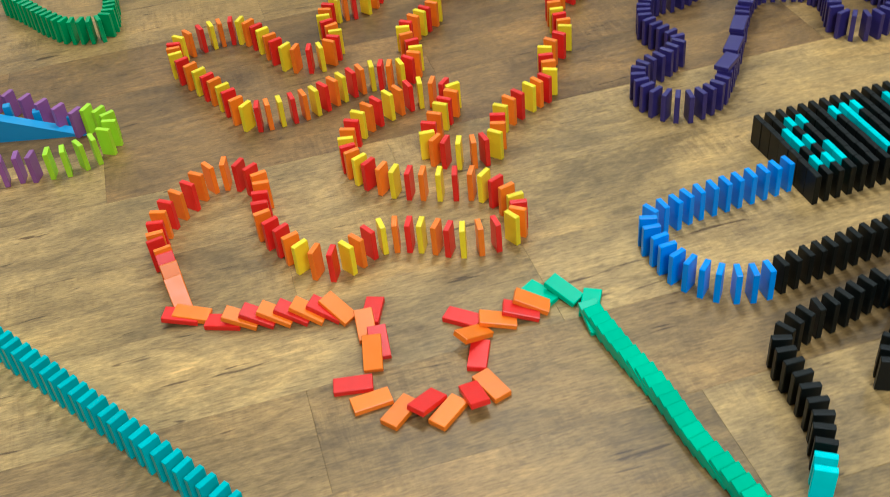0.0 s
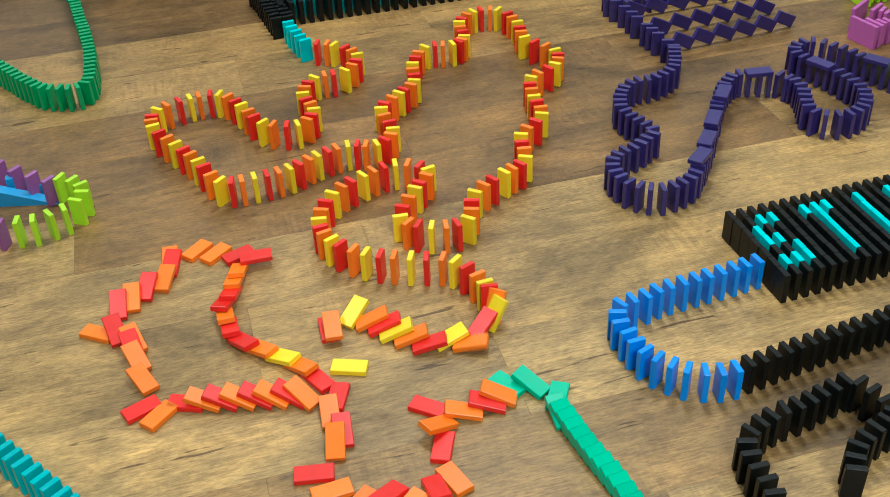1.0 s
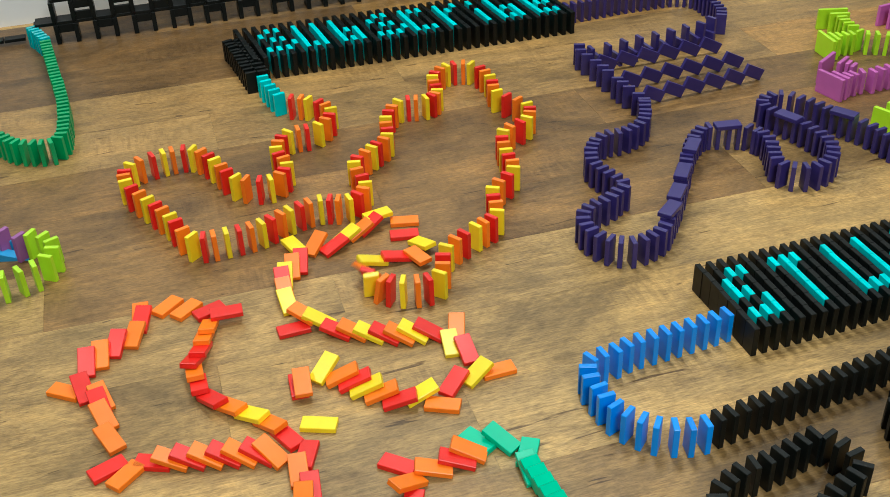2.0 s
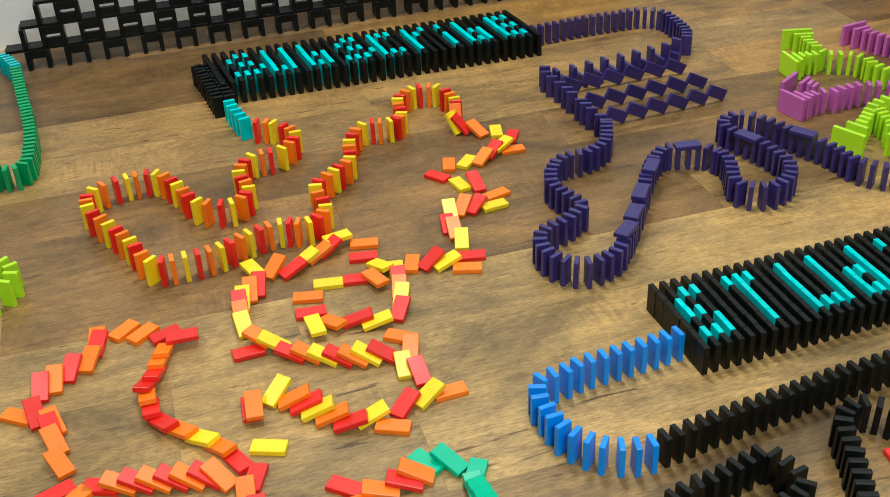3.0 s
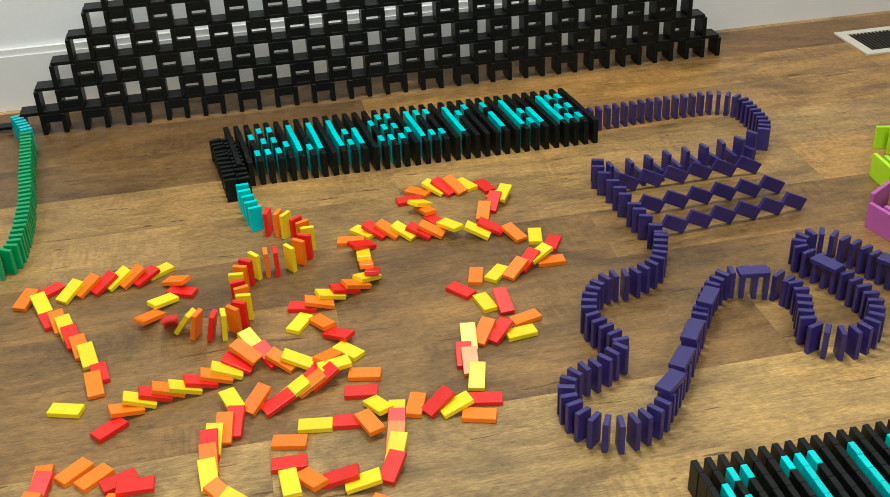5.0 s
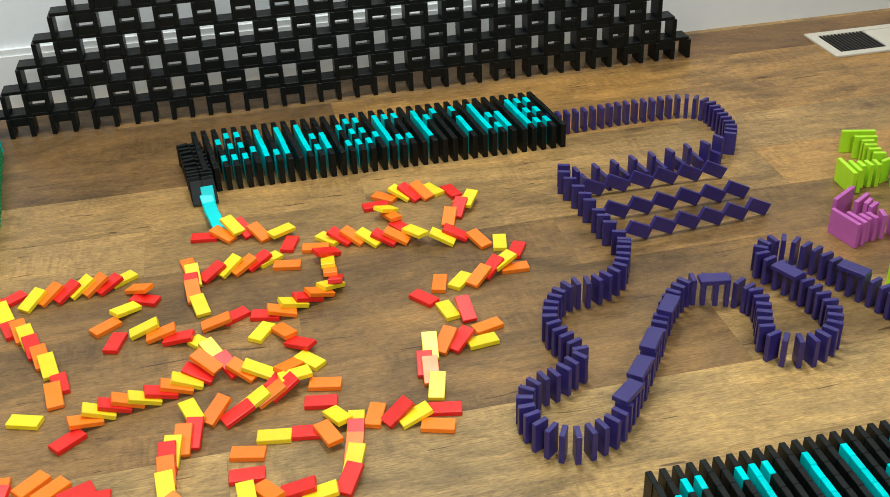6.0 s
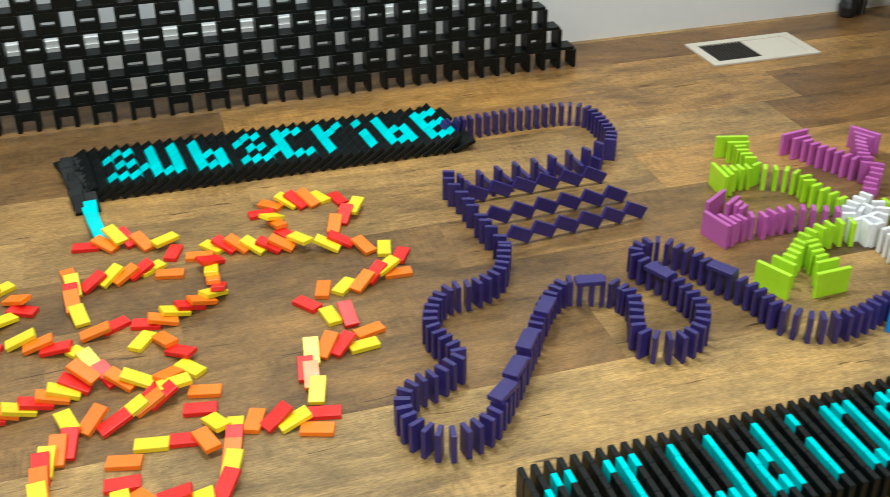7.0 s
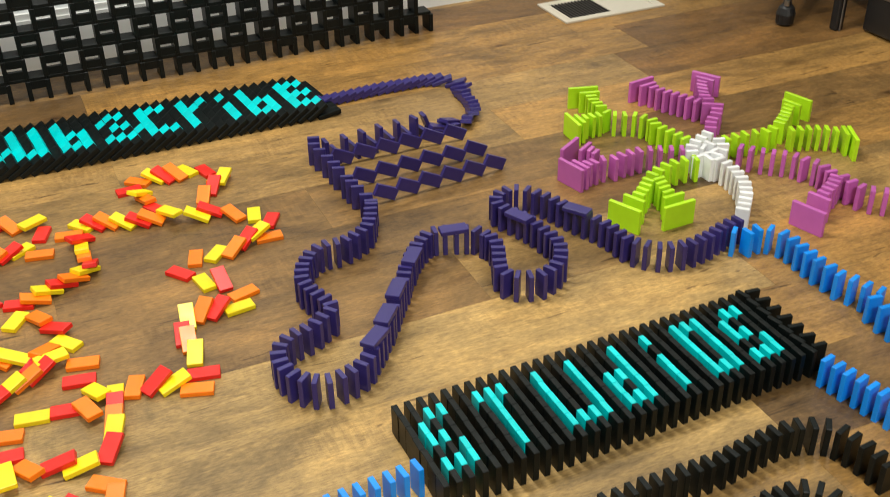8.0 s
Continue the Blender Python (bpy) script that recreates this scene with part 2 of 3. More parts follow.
LOOP_FALLEN = [(0.048, 1.179, 114), (0.042, 1.223, 109), (0.038, 1.249, 102), (0.040, 1.264, 106), (0.017, 1.290, 102), (-0.007, 1.298, 144), (0.024, 1.346, 85), (0.043, 1.358, 85),
    (0.066, 1.377, 71), (0.092, 1.391, 69), (0.105, 1.425, 72), (0.103, 1.449, 86), (0.144, 1.452, 43), (0.171, 1.434, 40), (0.204, 1.419, 21), (0.228, 1.391, -2),
    (0.198, 1.368, -102), (0.189, 1.347, -104), (0.181, 1.318, -107), (0.168, 1.296, -112), (0.168, 1.270, -89), (0.171, 1.245, -89), (0.186, 1.207, -63), (0.207, 1.187, -54),
    (0.233, 1.160, -50), (0.253, 1.136, -58), (0.270, 1.109, -64)]
FLAME_FEET_A = [(0.278, 1.162), (0.331, 1.189), (0.386, 1.171), (0.436, 1.140), (0.504, 1.140), (0.524, 1.179), (0.498, 1.249), (0.442, 1.275),
    (0.380, 1.308), (0.340, 1.356), (0.331, 1.412), (0.365, 1.479), (0.422, 1.515), (0.481, 1.531), (0.527, 1.497), (0.491, 1.448),
    (0.451, 1.379), (0.491, 1.340), (0.547, 1.341), (0.577, 1.406), (0.639, 1.447), (0.686, 1.476), (0.705, 1.551), (0.761, 1.603),
    (0.771, 1.670), (0.791, 1.741), (0.851, 1.776), (0.872, 1.832), (0.836, 1.905), (0.846, 1.978)]
FLAME_FEET_B = [(0.830, 2.050), (0.777, 2.061), (0.735, 2.020), (0.725, 1.952), (0.693, 1.929), (0.640, 1.935), (0.598, 1.872), (0.583, 1.803),
    (0.544, 1.766), (0.501, 1.721), (0.503, 1.641), (0.466, 1.604), (0.417, 1.617), (0.362, 1.602), (0.311, 1.577), (0.255, 1.569),
    (0.199, 1.576), (0.170, 1.653), (0.138, 1.721), (0.105, 1.796), (0.115, 1.856), (0.176, 1.882), (0.230, 1.878), (0.263, 1.822),
    (0.292, 1.744), (0.350, 1.717), (0.386, 1.758), (0.377, 1.824), (0.409, 1.882), (0.468, 1.890), (0.506, 1.947), (0.473, 2.008),
    (0.426, 2.034)]
FALLEN_A = [(0.314, 1.119, 158), (0.307, 1.197, -95), (0.302, 1.204, -93), (0.344, 1.221, 42), (0.366, 1.196, -6), (0.380, 1.179, -8), (0.392, 1.162, -8), (0.408, 1.145, -7),
    (0.428, 1.124, -11), (0.458, 1.128, 8), (0.479, 1.102, -26), (0.506, 1.136, 42), (0.542, 1.144, 29), (0.572, 1.145, 2), (0.542, 1.196, 92), (0.526, 1.219, 83),
    (0.546, 1.254, 72), (0.502, 1.254, 145), (0.479, 1.258, 144), (0.460, 1.260, 145), (0.440, 1.268, 145), (0.420, 1.278, 145), (0.398, 1.292, 144), (0.376, 1.302, 145)]
FALLEN_B = [(0.354, 1.333, 148), (0.337, 1.349, 130), (0.318, 1.331, -177), (0.320, 1.396, 94), (0.321, 1.425, 90), (0.323, 1.452, 87), (0.329, 1.464, 79), (0.344, 1.484, 80),
    (0.359, 1.494, 77), (0.356, 1.539, -72), (0.393, 1.536, 47), (0.422, 1.522, 23), (0.447, 1.543, 23), (0.472, 1.551, 19), (0.491, 1.562, 25), (0.508, 1.581, 12),
    (0.550, 1.563, 167), (0.539, 1.523, 170), (0.558, 1.479, -67), (0.540, 1.444, -70), (0.515, 1.462, 171), (0.467, 1.466, 171), (0.429, 1.440, 167), (0.425, 1.397, 176),
    (0.423, 1.350, -86), (0.451, 1.354, -61), (0.491, 1.349, -6), (0.517, 1.335, -1)]
FALLEN_C = [(0.540, 1.289, 143), (0.557, 1.352, 59), (0.568, 1.385, 68), (0.571, 1.409, 75), (0.577, 1.437, 79), (0.581, 1.465, 79), (0.610, 1.474, 70), (0.643, 1.464, 29),
    (0.665, 1.454, 15), (0.692, 1.430, -18), (0.709, 1.462, -12), (0.708, 1.510, 74), (0.706, 1.546, 83), (0.701, 1.566, 81), (0.717, 1.605, 82), (0.744, 1.613, 52),
    (0.768, 1.610, 42), (0.800, 1.604, 7), (0.817, 1.640, 16), (0.792, 1.687, 95), (0.766, 1.699, 101), (0.770, 1.780, 74), (0.736, 1.744, 127), (0.806, 1.779, 48),
    (0.839, 1.777, 41), (0.866, 1.795, 38), (0.887, 1.804, 31)]
FALLEN_D = [(0.905, 1.794, -3), (0.924, 1.849, 60), (0.902, 1.881, 77), (0.867, 1.897, 114), (0.828, 1.923, 155), (0.802, 1.915, 154), (0.834, 1.986, 70), (0.859, 2.013, 61),
    (0.883, 2.034, 57), (0.877, 2.050, 38), (0.861, 2.091, 106), (0.827, 2.108, 117), (0.801, 2.098, 124), (0.778, 2.097, 130), (0.762, 2.102, 137), (0.731, 2.103, 139),
    (0.709, 2.075, -176), (0.722, 2.040, 40), (0.731, 2.021, -74), (0.742, 1.982, -62), (0.760, 1.938, -59), (0.724, 1.942, 151), (0.703, 1.944, 146), (0.676, 1.952, 136),
    (0.649, 1.964, 137), (0.627, 1.970, 137), (0.607, 1.978, 129)]
FALLEN_E = [(0.581, 1.953, 169), (0.595, 1.922, 25), (0.595, 1.888, -94), (0.595, 1.857, -93), (0.601, 1.825, -99), (0.589, 1.815, -142), (0.567, 1.796, -158), (0.547, 1.789, -164),
    (0.522, 1.778, -165), (0.502, 1.762, 179), (0.478, 1.765, 165), (0.468, 1.719, -124), (0.503, 1.706, -64), (0.525, 1.667, -44), (0.534, 1.626, -51), (0.500, 1.609, -132),
    (0.483, 1.591, -126), (0.453, 1.614, 161), (0.431, 1.620, 142), (0.411, 1.639, 124), (0.391, 1.661, 122), (0.379, 1.640, 139), (0.365, 1.628, 158), (0.348, 1.613, 176),
    (0.333, 1.605, 180), (0.310, 1.597, -172), (0.287, 1.589, -174), (0.263, 1.589, -176), (0.245, 1.583, -176), (0.223, 1.575, -178), (0.206, 1.562, -165), (0.185, 1.530, -141)]
FALLEN_F = [(0.121, 1.589, 161), (0.158, 1.635, 99), (0.163, 1.667, 102), (0.143, 1.711, 104), (0.129, 1.738, 105), (0.114, 1.768, 107), (0.103, 1.797, 109), (0.090, 1.817, 108),
    (0.072, 1.833, 110), (0.056, 1.880, 111), (0.029, 1.903, 65), (0.064, 1.925, 39), (0.102, 1.905, 50), (0.129, 1.915, 42), (0.157, 1.915, 38), (0.180, 1.923, 34),
    (0.203, 1.923, 35), (0.224, 1.923, 37), (0.245, 1.941, 35), (0.277, 1.890, -40), (0.284, 1.865, -27), (0.253, 1.837, -141), (0.223, 1.800, -144), (0.240, 1.752, -108)]
FALLEN_G = [(0.288, 1.770, 6), (0.314, 1.751, 2), (0.340, 1.733, -12), (0.375, 1.711, -51), (0.400, 1.760, -175), (0.428, 1.776, 29), (0.374, 1.817, 103), (0.364, 1.859, 95),
    (0.363, 1.881, 93), (0.365, 1.908, 95), (0.358, 1.950, 102), (0.399, 1.912, 35), (0.429, 1.922, 37), (0.453, 1.920, 31), (0.479, 1.928, 29), (0.496, 1.937, 33),
    (0.526, 1.909, -12), (0.537, 1.979, 70), (0.526, 2.015, 29), (0.485, 2.027, 122), (0.457, 2.048, 122), (0.439, 2.049, 121), (0.420, 2.039, 137), (0.387, 2.046, 172)]


def settle(flat):
    """Rest fallen dominoes on one another, the last to fall lowest: foot's edge x, y, z, heading and pitch of each."""
    tops, out = [], [None] * len(flat)
    for i in range(len(flat) - 1, -1, -1):
        x, y, yaw = flat[i]
        c, s = math.cos(radians(yaw)), math.sin(radians(yaw))
        fx, fy = x - c * L / 2, y - s * L / 2
        base, rise = 0.0, 0.0
        for px, py, pz, pc, ps, slope in tops:
            if abs(px - fx) > 0.11 or abs(py - fy) > 0.11:
                continue
            for d in (0.002, 0.010, 0.018, 0.026, 0.034, 0.042, 0.047):
                for w in (-0.011, 0.0, 0.011):
                    gx, gy = fx + c * d - s * w - px, fy + s * d + c * w - py
                    u, v = gx * pc + gy * ps, gy * pc - gx * ps
                    if 0 <= u <= L and abs(v) <= W / 2:
                        h = pz + T + u * slope
                        if d < 0.012:
                            base = max(base, min(h, 0.012))
                        else:
                            rise = max(rise, h / d)
        rise = max(0.0, min(rise - base / 0.03, 0.42))
        out[i] = (fx, fy, base, yaw, math.degrees(math.atan(rise)))
        tops.append((fx, fy, base, c, s, rise))
    return out


def facing(yaw, near):
    """yaw or its opposite, whichever lies nearer to the heading near, without a jump past half a turn."""
    d = (yaw - near + 180) % 360 - 180
    if abs(d) > 90:
        d = d - 180 if d > 0 else d + 180
    return near + d


def topple(ob, foot, rest, t, spell=0.2):
    """Key a domino that stands at foot until t and then falls to rest."""
    (x, y, a), (rx, ry, rz, ra, pitch) = foot, rest
    c, s = math.cos(radians(a)) * T / 2, math.sin(radians(a)) * T / 2
    rows = []
    for f, g in ((0.0, 0.0), (0.3, 0.16), (0.6, 0.5), (0.85, 0.85), (1.0, 1.0)):
        k = g ** 1.3
        rows.append((t + f * spell, lean(x + c + (rx - x - c) * k, y + s + (ry - y - s) * k, rz * k, a + (ra - a) * k, (90 - pitch) * g)))
    if rows[0][0] > 0.02:
        rows.insert(0, (0.0, rows[0][1]))
    rows = [r for r in rows if r[0] >= 0] or rows[-1:]
    if rows[0][0] > 0:
        rows.insert(0, (0.0, rows[0][1]))
    rows.append((max(8.0, rows[-1][0] + 0.1), rows[-1][1]))
    MOVES.append((ob, rows))


for (x, y, z, a, p), k in zip(settle(FIRST_FALLEN), FIRST_KEYS):
    domino(k, laid(x, y, z, a, p), "lying fallen in a chain on the floor", "red and orange chain")
for k, before, after in zip("or", STRAYS[:2], STRAYS[2:]):  # two that are knocked aside
    rows = []
    for t, f in ((0.0, 0.0), (0.04, 0.0), (0.2, 0.7), (0.34, 1.0), (8.0, 1.0)):
        x, y = before[0] + (after[0] - before[0]) * f, before[1] + (after[1] - before[1]) * f
        a = before[2] + ((after[2] - before[2] + 180) % 360 - 180) * f
        c, d = math.cos(radians(a)) * L / 2, math.sin(radians(a)) * L / 2
        rows.append((t, laid(x - c, y - d, 0, a, 8 * (1 - f))))
    MOVES.append((domino(k, rows[0][1], "knocked aside from a fallen chain", "red and orange chain"), rows))

flame_feet = FLAME_FEET_A + FLAME_FEET_B
feet = []
for i in range(len(flame_feet) - 1):  # three dominoes from each yellow one to the next
    lo, hi = max(0, i - 2), min(len(flame_feet), i + 4)
    some = spline(flame_feet[lo:hi], count=16 * (hi - lo - 1) + 1)
    a, b = Vector(flame_feet[i]), Vector(flame_feet[i + 1])
    ia = min(range(len(some)), key=lambda k: (Vector(some[k][:2]) - a).length)
    ib = min(range(len(some)), key=lambda k: (Vector(some[k][:2]) - b).length)
    for k in range(3):
        feet.append(some[round(ia + (ib - ia) * k / 3)])
feet = spline(LOOP_FEET, count=len(LOOP_FEET)) + feet
keys = LOOP_KEYS + "yor" * 62
flat = LOOP_FALLEN + FALLEN_A + FALLEN_B + FALLEN_C + FALLEN_D + FALLEN_E + FALLEN_F + FALLEN_G
flat = [(x, y, facing(a, feet[i][2])) for i, (x, y, a) in enumerate(flat)]
WAVE = [(-3, -0.05), (2, 0.05), (27 + 13, 1.02), (27 + 28, 1.52), (27 + 84, 3.0), (27 + 101, 3.47), (27 + 121, 4.0), (27 + 143, 4.48), (27 + 187, 5.72)]
for i, rest in enumerate(settle(flat)):
    ob = domino(keys[i], stand(*feet[i]), "in a winding chain that topples", "red orange and yellow chain")
    topple(ob, feet[i], rest, float(np.interp(i, *zip(*WAVE))) - 0.12)


def falling_row(feet, key, label, group, t0, t1, last=4):
    """A line that topples along itself between t0 and t1, each domino coming to rest on the next."""
    for i, (x, y, a) in enumerate(feet):
        ob = domino(key, stand(x, y, a), label, group)
        gap = (Vector(feet[i + 1][:2]) - Vector((x, y))).length if i + 1 < len(feet) else 0.03
        pitch = math.degrees(math.asin(min(0.45, T / max(gap, 0.012)))) if i + 1 < len(feet) else last
        c, s = math.cos(radians(a)) * T, math.sin(radians(a)) * T
        topple(ob, (x, y, a), (x + c, y + s, 0, a, pitch), t0 + (t1 - t0) * i / (len(feet) - 1))


LINK = [(0.420, 2.048), (0.414, 2.073), (0.409, 2.100), (0.404, 2.123), (0.402, 2.146)]
falling_row(spline(LINK, count=5), "c", "in a short link between chain and field", "cyan link", 5.74, 5.88, 17)

# ---- the field that spells SUBSCRIBE as it falls ----
SUB = {0: "25", 1: "135", 2: "135", 3: "4", 4: "12345", 5: "5", 6: "12345", 8: "12345", 9: "35", 10: "345", 12: "25", 13: "135", 14: "135", 15: "4",
       16: "12345", 17: "15", 18: "15", 20: "12345", 21: "2", 22: "1", 24: "1345", 26: "12345", 27: "35", 28: "345", 30: "12345", 31: "135", 32: "135"}
STUDIO = {1: "235", 2: "135", 3: "145", 6: "1", 7: "12345", 8: "1", 11: "12345", 12: "5", 13: "5", 14: "12345", 16: "345", 17: "35", 18: "12345", 21: "1345",
          24: "12345", 25: "15", 26: "12345", 28: "235", 29: "135", 30: "145"}
SUB_FAR = [(0.422, 2.412), (1.110, 2.406)]
SUB_NEAR = [(0.466, 2.213), (1.112, 2.219)]
sub = tagged(new("domino_field"), "field of black dominoes with cyan letters, toppling row by row", "domino field")
sub.location = (*SUB_FAR[0], 0)


def field(parent, far0, far1, near0, near1, first, last, letters, fall=None, size=1.0, thick=1.0):
    """Rows of seven dominoes side by side; the letters' rows number 1 to 5 from the far side."""
    o = Vector(far0)
    u, v = Vector(far1) - Vector(far0), Vector(near0) - Vector(far0)
    v2 = Vector(near1) - Vector(far1)
    v = (v.normalized() + v2.normalized()).normalized()
    yaw = math.degrees(math.atan2(v.x, -v.y))
    for j in range(first, last + 1):
        f = j / last
        for i in range(7):
            q = u * f + v * (W * size * 1.01 * (i + 0.5)) + Vector((rng.uniform(-0.0006, 0.0006), 0))
            ob = domino("c" if str(i) in letters.get(j, "") else "k", stand(q.x, q.y, yaw), parent=parent, size=size)
            ob.scale = (size * thick, size, size)
            if fall:
                gap = u.length / last
                pitch = math.degrees(math.asin(T * size * thick / gap)) if j < last else 6
                slip = -0.026 + 0.039 * f
                c, s = math.cos(radians(yaw)) * slip, math.sin(radians(yaw)) * slip
                topple(ob, (q.x, q.y, yaw), (q.x + c, q.y + s, 0, yaw, pitch), fall[0] + (fall[1] - fall[0]) * f + rng.uniform(0, 0.02) + 0.012 * (6 - i) * max(0, 0.6 - f), 0.22)


field(sub, *SUB_FAR, *SUB_NEAR, -2, 33, SUB, (6.14, 6.82), 1.1, 1.2)
FEED = [(0.406, 2.176), (0.401, 2.216), (0.395, 2.272), (0.387, 2.335), (0.381, 2.366)]
for shift in (-0.0125, 0.0125):
    falling_row([(x + shift - 0.012, y + rng.uniform(-0.002, 0.002), a + rng.uniform(-9, 9)) for x, y, a in spline(FEED, count=11)], "k", "in a feeder file beside the field", "black feeder", 5.88, 6.2)

studio = tagged(new("domino_field"), "field of black dominoes with cyan letters, standing", "domino field")
ST_FAR = [(0.919, 1.229), (1.487, 1.248)]
ST_NEAR = [(0.932, 1.052), (1.477, 1.086)]
studio.location = (*ST_FAR[0], 0)
field(studio, *ST_FAR, *ST_NEAR, 0, 31, STUDIO, thick=1.08)
for i in range(7):  # paired end to side, as a row of teeth
    y = 1.242 - 0.0252 * i
    domino("k", stand(1.5255, y, 82 + rng.uniform(-4, 4)), "in a file of teeth beside the field", "black end file")
    domino("k", stand(1.5065, y - 0.001, 10 + rng.uniform(-4, 4)), "in a file of teeth beside the field", "black end file")

# ---- purple chain ----
FAR_ROW = [(1.121, 2.286), (1.164, 2.289), (1.217, 2.292), (1.284, 2.297), (1.349, 2.297), (1.402, 2.297), (1.429, 2.292), (1.453, 2.278),
    (1.468, 2.253), (1.469, 2.210), (1.467, 2.167), (1.459, 2.127), (1.442, 2.096)]
BACK_ROW = [(1.413, 2.088), (1.369, 2.067), (1.325, 2.064), (1.282, 2.054), (1.239, 2.051), (1.202, 2.046), (1.164, 2.039), (1.127, 2.034),
    (1.091, 2.032), (1.074, 2.032)]
SNAKE = [(1.087, 1.758), (1.070, 1.717), (1.051, 1.688), (1.018, 1.669), (0.993, 1.662), (0.967, 1.663), (0.941, 1.651), (0.923, 1.631),
    (0.909, 1.606), (0.901, 1.575), (0.905, 1.552), (0.912, 1.527), (0.919, 1.504), (0.918, 1.482), (0.905, 1.472), (0.889, 1.463),
    (0.872, 1.452), (0.852, 1.446), (0.834, 1.439), (0.820, 1.427), (0.811, 1.411), (0.808, 1.389), (0.813, 1.362), (0.825, 1.341),
    (0.843, 1.326), (0.865, 1.321), (0.887, 1.325), (0.908, 1.333), (0.926, 1.346)]
BRIDGED = [(0.937, 1.360), (0.958, 1.386), (0.981, 1.416), (1.007, 1.453), (1.036, 1.495), (1.063, 1.536), (1.087, 1.570), (1.107, 1.595),
    (1.124, 1.611), (1.146, 1.624), (1.164, 1.621), (1.184, 1.614), (1.204, 1.606), (1.217, 1.598), (1.227, 1.578)]
LOOP = [(1.232, 1.566), (1.231, 1.542), (1.222, 1.517), (1.211, 1.493), (1.204, 1.468), (1.207, 1.449), (1.224, 1.435), (1.244, 1.429),
    (1.267, 1.431), (1.289, 1.441), (1.307, 1.457), (1.319, 1.478), (1.327, 1.506), (1.327, 1.536), (1.323, 1.561), (1.316, 1.594),
    (1.306, 1.621), (1.297, 1.643), (1.293, 1.668), (1.306, 1.689), (1.329, 1.699), (1.347, 1.697), (1.365, 1.682), (1.376, 1.664),
    (1.387, 1.641), (1.394, 1.617), (1.403, 1.592), (1.413, 1.565), (1.427, 1.531), (1.432, 1.507), (1.436, 1.482), (1.440, 1.452),
    (1.454, 1.431), (1.471, 1.415), (1.493, 1.406), (1.515, 1.402), (1.539, 1.404), (1.563, 1.409), (1.591, 1.418), (1.618, 1.426),
    (1.642, 1.431)]
PURPLE = "in a winding chain on the floor"
far = spline(FAR_ROW, step=0.0195)
back = spline(BACK_ROW, step=0.0208)
for i, (x, y, a) in enumerate(far + back):
    low = i >= len(far) and (i - len(far)) % 2 == 1
    if low:
        m = pose(x, y, W / 2, 0, 0, a) @ pose(0, 0, 0, 90, 0, 0) @ pose(0, 0, -L / 2)
    ob = domino("u", m if low else stand(x, y, a), PURPLE, "purple chain")
    n = len(far)
    t = float(np.interp(i / n, (0, 0.75, 1), (6.92, 7.28, 7.66))) if i < n else 7.69 + 0.052 * (i - n)
    if t > 7.97:
        continue
    if low:
        flat_m = pose(x + math.cos(radians(a)) * 0.012, y + math.sin(radians(a)) * 0.012, T / 2 + 0.004, 0, 0, a) @ pose(0, 0, 0, 0, 75, 0) @ pose(0, 0, 0, 90, 0, 0) @ pose(0, 0, -L / 2)
        MOVES.append((ob, [(0, m), (t, m), (t + 0.2, flat_m), (8.3, flat_m)]))
    else:
        slide = 0.022 if 0.6 * n < i < n else T
        topple(ob, (x, y, a), (x + math.cos(radians(a)) * slide, y + math.sin(radians(a)) * slide, 0, a, 20), t, 0.2)
TALL = [(1.078, 2.057), (1.070, 2.030), (1.072, 2.002), (1.077, 1.968), (1.080, 1.938), (1.080, 1.912), (1.083, 1.873), (1.085, 1.852),
    (1.087, 1.827), (1.091, 1.792), (1.091, 1.767)]
way = math.degrees(math.atan2(TALL[-1][1] - TALL[0][1], TALL[-1][0] - TALL[0][0]))
for x, y in TALL:
    domino("u", stand(x, y, way - 22), PURPLE, "purple chain")
row(SNAKE, "u", PURPLE, "purple chain", 0.0185)
row(BRIDGED, "u", PURPLE, "purple chain", 0.0185)
row(LOOP, "u", PURPLE, "purple chain", 0.0195)
BRIDGES = [(0.948, 1.376, 40), (0.983, 1.421, 50), (1.023, 1.478, 53), (1.083, 1.556, 51), (1.179, 1.603, -9), (1.301, 1.595, -66), (1.403, 1.570, -58)]
for x, y, a in BRIDGES:
    ob = domino("u", pose(x, y, L + T / 2, 0, 90, a) @ pose(0, 0, -L / 2), "laid flat as a bridge over standing dominoes", "purple bridges")
# three arms of dominoes set corner to corner
ARMS = [[(1.118, 2.002), (1.170, 2.004), (1.221, 2.004), (1.269, 2.006), (1.319, 2.005), (1.366, 2.003)], [(1.131, 1.908), (1.183, 1.911), (1.232, 1.914), (1.281, 1.917), (1.323, 1.915), (1.372, 1.917)],
        [(1.143, 1.828), (1.191, 1.832), (1.239, 1.836), (1.286, 1.838), (1.333, 1.841), (1.380, 1.847)]]
tilt = pose(0, 0, 0, 0, 27, 0) @ pose(0, 0, 0, 90, 0, 0) @ pose(0, 0, 0, 0, 90, 0) @ pose(0, 0, -L / 2)
low = min((tilt @ Vector((x, y, z))).z for x in (-T / 2, T / 2) for y in (-W / 2, W / 2) for z in (0, L))
for arm in ARMS:
    for x, y, a in spline(arm, count=6):
        domino("u", pose(x, y, -low, 0, 0, a) @ tilt, "propped corner to corner in an arm", "purple arms")

# ---- flower of lime, pink and white dominoes ----


